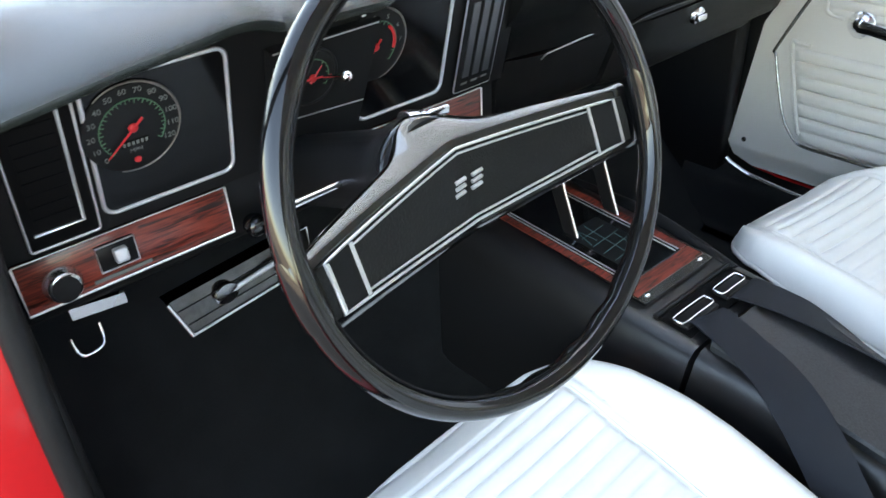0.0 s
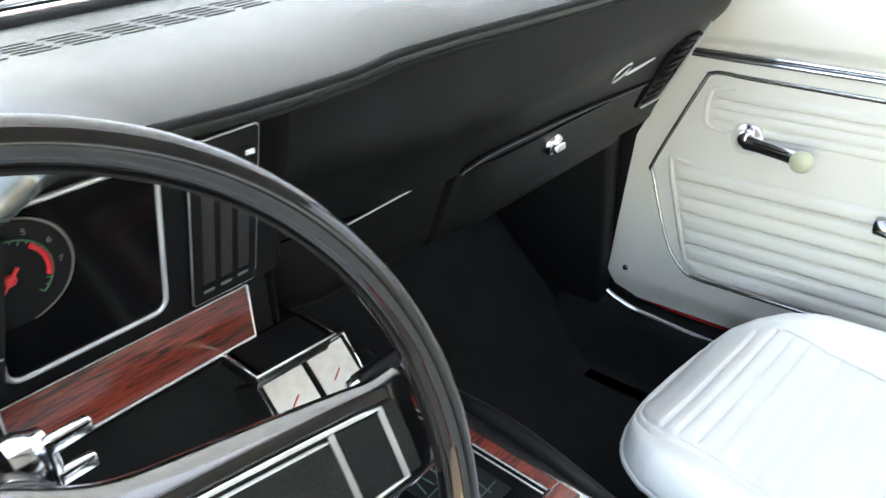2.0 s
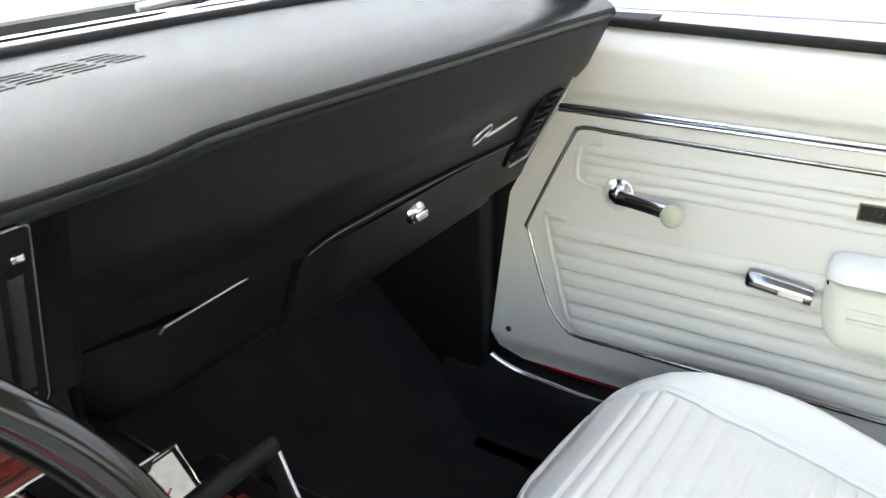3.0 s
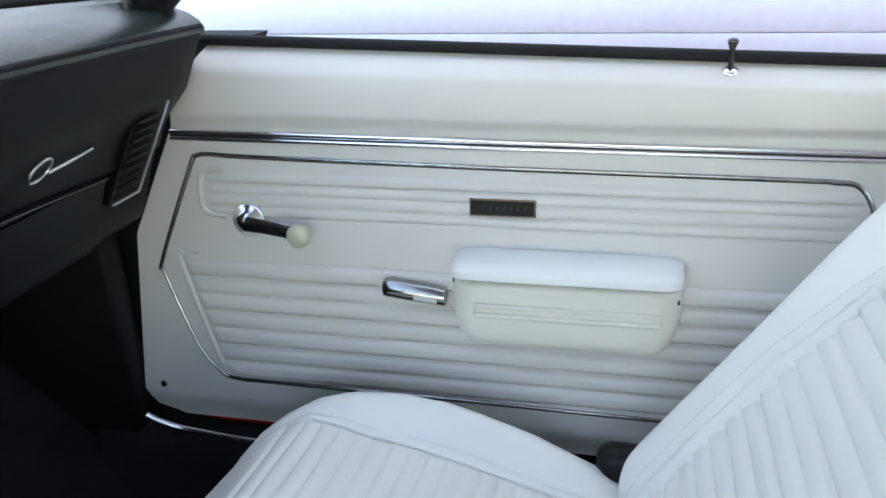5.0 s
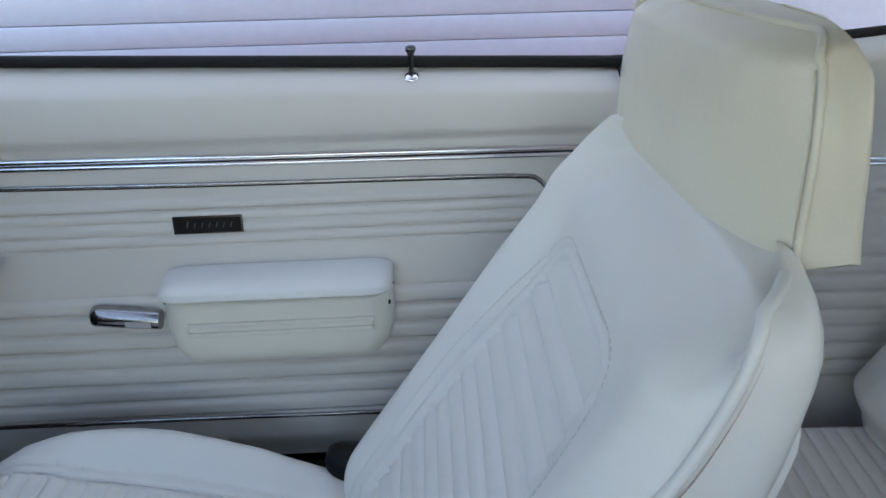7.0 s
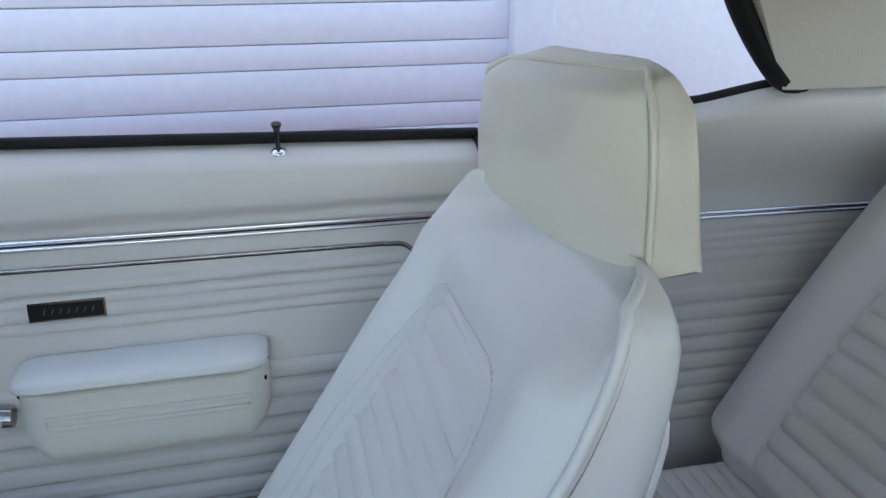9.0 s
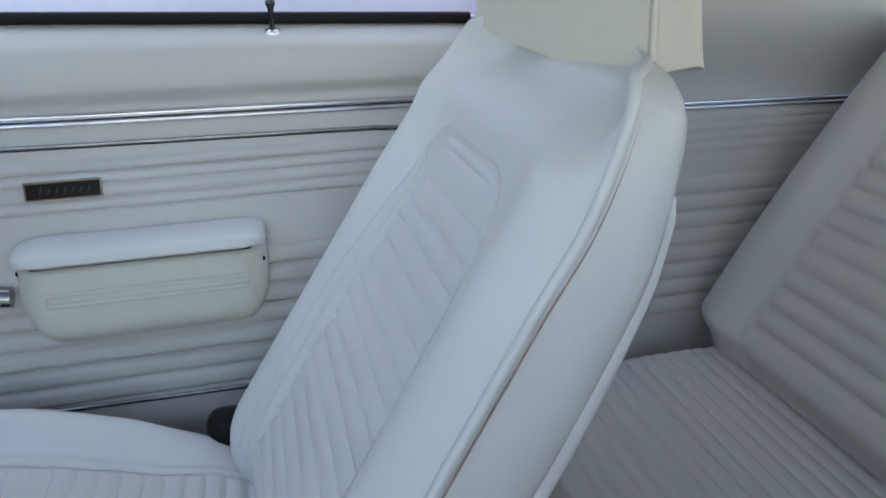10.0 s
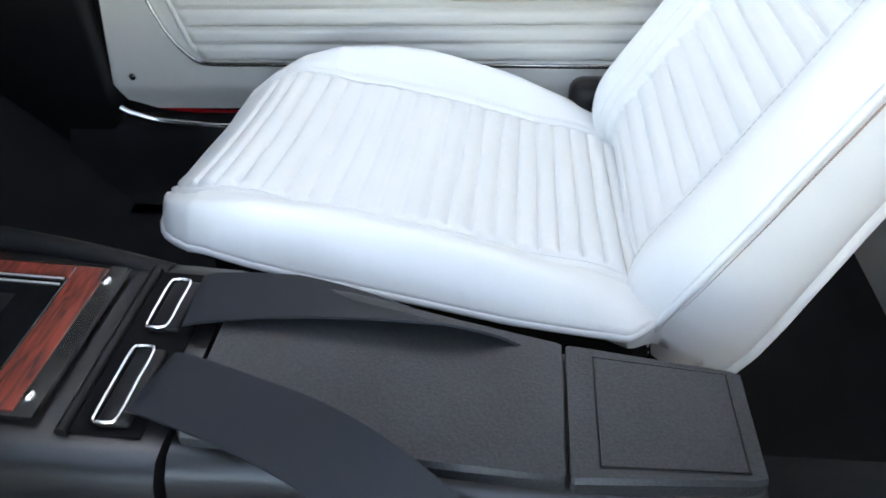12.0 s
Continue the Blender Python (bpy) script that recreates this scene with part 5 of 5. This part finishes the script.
def build_column():
    c = thing("steering_column", "black steering column with a chrome turn-signal lever", "steering column", at=(-0.371, 0.45, 0.85))
    ax = -WN
    base = WC + ax * 0.075
    part("column", lathe([(0.046, 0.0), (0.048, 0.012), (0.048, 0.045), (0.040, 0.060), (0.038, 0.35), (0.03, 0.50)], base, ax, 30), BLACK, c)
    part("collar", lathe([(0.0485, 0.015), (0.050, 0.017), (0.050, 0.023), (0.0485, 0.025)], base, ax, 30), GLOSS, c)
    lv = part("signal_lever", tube([(-0.372, 0.402, 0.888), (-0.42, 0.400, 0.888), (-0.468, 0.398, 0.888)], [0.0035, 0.0035, 0.0042], 10), CHROME, c, "chrome turn-signal lever")
    part("lever_tip", lathe([(0.0045, 0), (0.007, 0.004), (0.007, 0.018), (0.003, 0.022)], (-0.468, 0.398, 0.888), (-1, 0, 0), 14), GLOSS, lv)
    lock = part("ignition_lock", lathe([(0.0155, 0.0), (0.0155, 0.010), (0.0130, 0.014), (0.0120, 0.020), (0.004, 0.021)], (-0.340, 0.384, 0.927), (1, 0, 0), 22), CHROME, c, "chrome ignition lock with two ears")
    for z0, x1 in ((0.9335, -0.300), (0.9115, -0.303)):
        part("lock_ear", box((-0.324, 0.366, z0), (x1, 0.373, z0 + 0.0095), 0.002), CHROME, lock)
    part("lock_bar", box((-0.325, 0.367, 0.912), (-0.3195, 0.374, 0.942), 0.0015), CHROME, lock)


# ---- console ----
def con_z(y):
    return 0.6132 + 0.0537 * y - 0.034 * ease(-y, -0.19, 0.10)


def build_console():
    c = thing("centre_console", "black centre console with wood-grain shifter plate and padded lid", "car console", at=(0, 0.2, 0.35))

    def body(y0, y1, w0, w1, drop, n=8):
        rings = []
        for y in span(y0, y1, n):
            t = (y - y0) / (y1 - y0)
            w = w0 + (w1 - w0) * t
            z = con_z(y) - 0.004
            rings.append([Vector((a, y, b)) for a, b in ((-w - 0.03, 0.32), (-w - 0.022, z - 0.05), (-w - 0.010, z - 0.012), (-w, z - 0.002), (-w + 0.012, z), (w - 0.012, z), (w, z - 0.002), (w + 0.010, z - 0.012), (w + 0.022, z - 0.05), (w + 0.03, 0.32))])
        return loft(rings)

    part("front_body", body(0.192, 0.62, 0.092, 0.100, 0.0), CONSOLE, c, "", 60)
    part("rear_body", body(-0.190, 0.187, 0.048, 0.086, 0.0), CONSOLE, c, "", 60)
    # shifter plate
    pl = part("shifter_plate", loft([[Vector((a, y, con_z(y) + dz)) for a, dz in ((-w, 0.0), (-w, 0.0035), (w, 0.0035), (w, 0.0))] for y, w in ((0.276, 0.074), (0.30, 0.074), (0.52, 0.066), (0.56, 0.060))]), PLATE, c, "dull bright metal shifter plate")

    def flat(x0, x1, y0, y1, up, name, mat, parent, th=0.001):
        return part(name, prism([Vector((x, y, con_z(y) + up)) for x, y in ((x0, y0), (x1, y0), (x1, y1), (x0, y1))], (0, 0, th)), mat, parent)

    for q in ((-0.070, 0.070, 0.290, 0.314), (-0.070, -0.058, 0.316, 0.54), (0.057, 0.070, 0.316, 0.54), (-0.060, 0.060, 0.542, 0.555)):
        flat(*q, 0.0030, "wood_inlay", WOOD, pl, 0.0015)
    flat(-0.057, 0.056, 0.316, 0.540, 0.003, "gear_window", GLOSS, pl, 0.0012)
    for k in (-0.0555, -0.050, 0.048, 0.0545):
        part("bright_line", tube([Vector((k, y, con_z(y) + 0.0048)) for y in (0.318, 0.538)], 0.0008, 5), SILVER, pl)
    flat(-0.034, 0.034, 0.345, 0.445, 0.0042, "gear_pattern", BLACK, pl, 0.0006)
    for x0, y0, x1, y1 in ((-0.030, 0.358, 0.030, 0.362), (-0.030, 0.378, 0.026, 0.383), (-0.028, 0.398, 0.030, 0.402), (-0.026, 0.420, 0.024, 0.423), (-0.004, 0.352, 0.002, 0.440), (-0.026, 0.402, -0.016, 0.442), (-0.016, 0.442, -0.012, 0.404), (0.016, 0.356, 0.020, 0.400)):
        part("pattern_mark", tube([Vector((x0, y0, con_z(y0) + 0.0052)), Vector((x1, y1, con_z(y1) + 0.0052))], 0.0006, 6), TEAL, pl)
    for s in (-1, 1):
        sc = part("plate_screw", lathe([(0.0042, 0), (0.0042, 0.0012), (0.0025, 0.0022), (0.001, 0.0022)], (s * 0.057, 0.2865, con_z(0.2865) + 0.0035), (0, 0, 1), 14), CHROME, pl)
        part("screw_slot", box((s * 0.057 - 0.003, 0.286, con_z(0.2865) + 0.0052), (s * 0.057 + 0.003, 0.287, con_z(0.2865) + 0.0060)), BLACK, sc)
    # buckle tray
    flat(-0.078, 0.078, 0.206, 0.252, -0.003, "belt_tray", MATTE, c, 0.0012)
    part("tray_edge", tube([Vector((x, 0.256, con_z(0.256) - 0.001)) for x in span(-0.08, 0.08, 6)], 0.004, 8), FACEPAD, c)
    # padded lid and ashtray end
    part("lid", loft([[Vector((a * w, y, con_z(y) + dz)) for a, dz in ((-1, -0.006), (-1.0, 0.003), (-0.96, 0.0065), (0.96, 0.0065), (1.0, 0.003), (1, -0.006))] for y, w in ((0.183, 0.074), (0.180, 0.078), (0.10, 0.074), (0.02, 0.068), (-0.055, 0.062), (-0.058, 0.060))]), LID, c, "dark brown-black grained lid", 30)
    rr = part("rear_panel", loft([[Vector((a * w, y, con_z(y) + dz)) for a, dz in ((-1, -0.01), (-1.0, 0.003), (-0.95, 0.0062), (0.95, 0.0062), (1.0, 0.003), (1, -0.01))] for y, w in ((-0.0615, 0.060), (-0.064, 0.062), (-0.180, 0.050), (-0.188, 0.047))]), LID, c, "", 30)
    part("ashtray_lid", prism([Vector((x, y, con_z(y) + 0.0058)) for x, y in ((-0.0420, -0.176), (0.0420, -0.176), (0.0480, -0.082), (-0.0480, -0.082))], (0, 0, 0.0018)), LID, rr)
    part("ashtray_rim", tube([Vector((x, y, con_z(y) + 0.0068)) for x, y in ((-0.0488, -0.081), (0.0488, -0.081), (0.0426, -0.177), (-0.0426, -0.177))], 0.0012, 8, True), BLACK, rr)
    # cable hump of the floor beside the console
    part("side_hump", tube(catmull([(0.085, 0.25, 0.613), (0.098, 0.33, 0.622), (0.108, 0.42, 0.628), (0.108, 0.55, 0.625)], 5), 0.012, 10), FACEPAD, c)
    # slanted auxiliary gauges ahead of the shifter
    gp = thing_part("gauge_pod", c)
    for x0, x1, yz in ((-0.092, -0.040, 0.0), (-0.038, 0.014, 0.0)):
        q = [(x0, 0.520, 0.698), (x1, 0.520, 0.698), (x1, 0.552, 0.738), (x0, 0.552, 0.738)]
        gg = part("aux_gauge", prism(q, (0, 0.05, -0.03)), BLACK, gp, "slanted auxiliary gauge with a sky reflection painted on its lens")
        # lens painted pale as if reflecting the sky
        part("gauge_lens", prism([(x0 + 0.003, 0.5205, 0.7015), (x1 - 0.003, 0.5205, 0.7015), (x1 - 0.003, 0.5505, 0.7370), (x0 + 0.003, 0.5505, 0.7370)], (0, -0.001, 0.001)), LENS_GLARE, gg)
        part("gauge_mark", tube([((x0 + x1) / 2 - 0.008, 0.528, 0.712), ((x0 + x1) / 2 + 0.004, 0.533, 0.718)], 0.0011, 5), RED_NEEDLE, gg)
    part("pod_frame", tube([(-0.095, 0.517, 0.697), (0.017, 0.517, 0.697), (0.017, 0.552, 0.741), (-0.095, 0.552, 0.741)], 0.0024, 6, True), CHROME, gp)
    part("pod_stand", prism([(-0.07, 0.54, 0.63), (-0.005, 0.54, 0.63), (-0.005, 0.56, 0.71), (-0.07, 0.56, 0.71)], (0, 0.05, 0)), BLACK, gp)
    # shifter: two bright uprights and a dark grip bar
    sh = thing_part("shifter", c)
    for x0 in (-0.026, 0.062):
        post = part("shifter_post", loft([[Vector((x0 + dx, y0 + dy, z)) for dx, dy in ((-0.003, -0.011), (0.003, -0.011), (0.003, 0.011), (-0.003, 0.011))] for y0, z in ((0.436, 0.633), (0.448, 0.66), (0.468, 0.71), (0.478, 0.735))]), BLACK, sh, "dark shifter post with bright edges")
        for dy in (-0.012, 0.012):
            part("post_edge", tube([(x0, y0 + dy, z) for y0, z in ((0.436, 0.633), (0.448, 0.66), (0.468, 0.71), (0.478, 0.738))], 0.0022, 6), CHROME, post)
    part("shifter_bar", tube([(-0.032, 0.479, 0.738), (0.018, 0.478, 0.741), (0.066, 0.479, 0.738)], 0.0105, 12), BLACK, sh)
    part("shifter_button", lathe([(0.009, 0), (0.009, 0.008), (0.005, 0.011)], (-0.032, 0.479, 0.738), (-1, 0, 0), 14), CHROME, sh)
    return c


def build_belts():
    def strap(name, pts, width, label, at):
        th = thing(name, label, "seat belt", at=at, group="front seat belts")
        rings = []
        p = [Vector(q[0]) for q in pts]
        sd = [Vector(q[1]).normalized() for q in pts]
        n = 8
        path = catmull(p, n)
        for i, q in enumerate(path):
            k = min(i // n, len(sd) - 2)
            t = i / n - k
            s = sd[k].lerp(sd[k + 1], t).normalized()
            a = path[max(0, i - 1)]
            b = path[min(len(path) - 1, i + 1)]
            up = s.cross((b - a).normalized()).normalized()
            rings.append([q - s * width / 2 - up * 0.0009, q + s * width / 2 - up * 0.0009, q + s * width / 2 + up * 0.0009, q - s * width / 2 + up * 0.0009])
        part("webbing", loft(rings), WEB, th, "", 30)
        return th

    a = strap("seat_belt", [((-0.040, 0.212, 0.632), (0.97, -0.25, 0)), ((-0.044, 0.198, 0.6345), (0.95, -0.32, 0)), ((-0.060, 0.15, 0.634), (0.93, -0.38, 0)), ((-0.080, 0.095, 0.628), (0.9, -0.4, 0.15)), ((-0.105, 0.04, 0.608), (0.8, -0.4, 0.45)), ((-0.132, -0.03, 0.555), (0.6, -0.35, 0.7)), ((-0.142, -0.10, 0.47), (0.35, -0.3, 0.85)), ((-0.145, -0.16, 0.38), (0.3, -0.3, 0.85))], 0.054, "dark navy belt webbing lying over the console towards the driver", (-0.07, 0.1, 0.62))
    b = strap("seat_belt", [((0.040, 0.212, 0.631), (1, 0.05, 0)), ((0.043, 0.195, 0.633), (1, 0.1, 0)), ((0.053, 0.14, 0.628), (1, 0.12, -0.12)), ((0.060, 0.08, 0.613), (1, 0.12, -0.45)), ((0.062, 0.03, 0.598), (1, 0.1, -0.9)), ((0.066, -0.01, 0.580), (0.9, 0.1, -1.0)), ((0.070, -0.05, 0.550), (0.8, 0.1, -1.0))], 0.054, "dark navy belt webbing tucked between console and passenger seat", (0.07, 0.1, 0.62))
    for th, x0, x1 in ((a, -0.073, -0.007), (b, 0.012, 0.064)):
        bk = part("buckle", box((x0, 0.214, 0.6235), (x1, 0.236, 0.6290), 0.0025, 2), BLACK, th, "black belt tongue with bright edge")
        part("buckle_edge", tube(catmull([(x0 + 0.003, 0.2375, 0.630), (x0, 0.233, 0.630), (x0, 0.227, 0.630), (x0 + 0.004, 0.222, 0.630), ((x0 + x1) / 2, 0.222, 0.630), (x1 - 0.004, 0.222, 0.630), (x1, 0.227, 0.630), (x1, 0.233, 0.630), (x1 - 0.003, 0.2375, 0.630), ((x0 + x1) / 2, 0.238, 0.630)], 3, True), 0.0014, 8, True), CHROME, bk)


# ---- assembly ----
build_setting()
build_shell()
build_door()
build_quarter()
build_dashboard()
build_wheel()
build_column()
build_pedals()
build_console()
build_belts()
passenger_seat = build_bucket_seat()
driver_seat = copy_thing(passenger_seat, pose(-0.365, 0.0, 0.33))
passenger_seat.matrix_basis = pose(0.365, 0.0, 0.33)
# cushions sit a little askew on their frames
for one, lean in ((passenger_seat, 6.0), (driver_seat, -6.0)):
    for ob in one.children:
        if not ob.name.startswith(("back", "rear_shell", "seam_stain", "insert_stitching", "headrest")):
            ob.matrix_basis = pose(0.38, 0.0, 0.33, 0, lean, 0) @ pose(-0.38, 0.0, -0.33)
build_rear_seat()
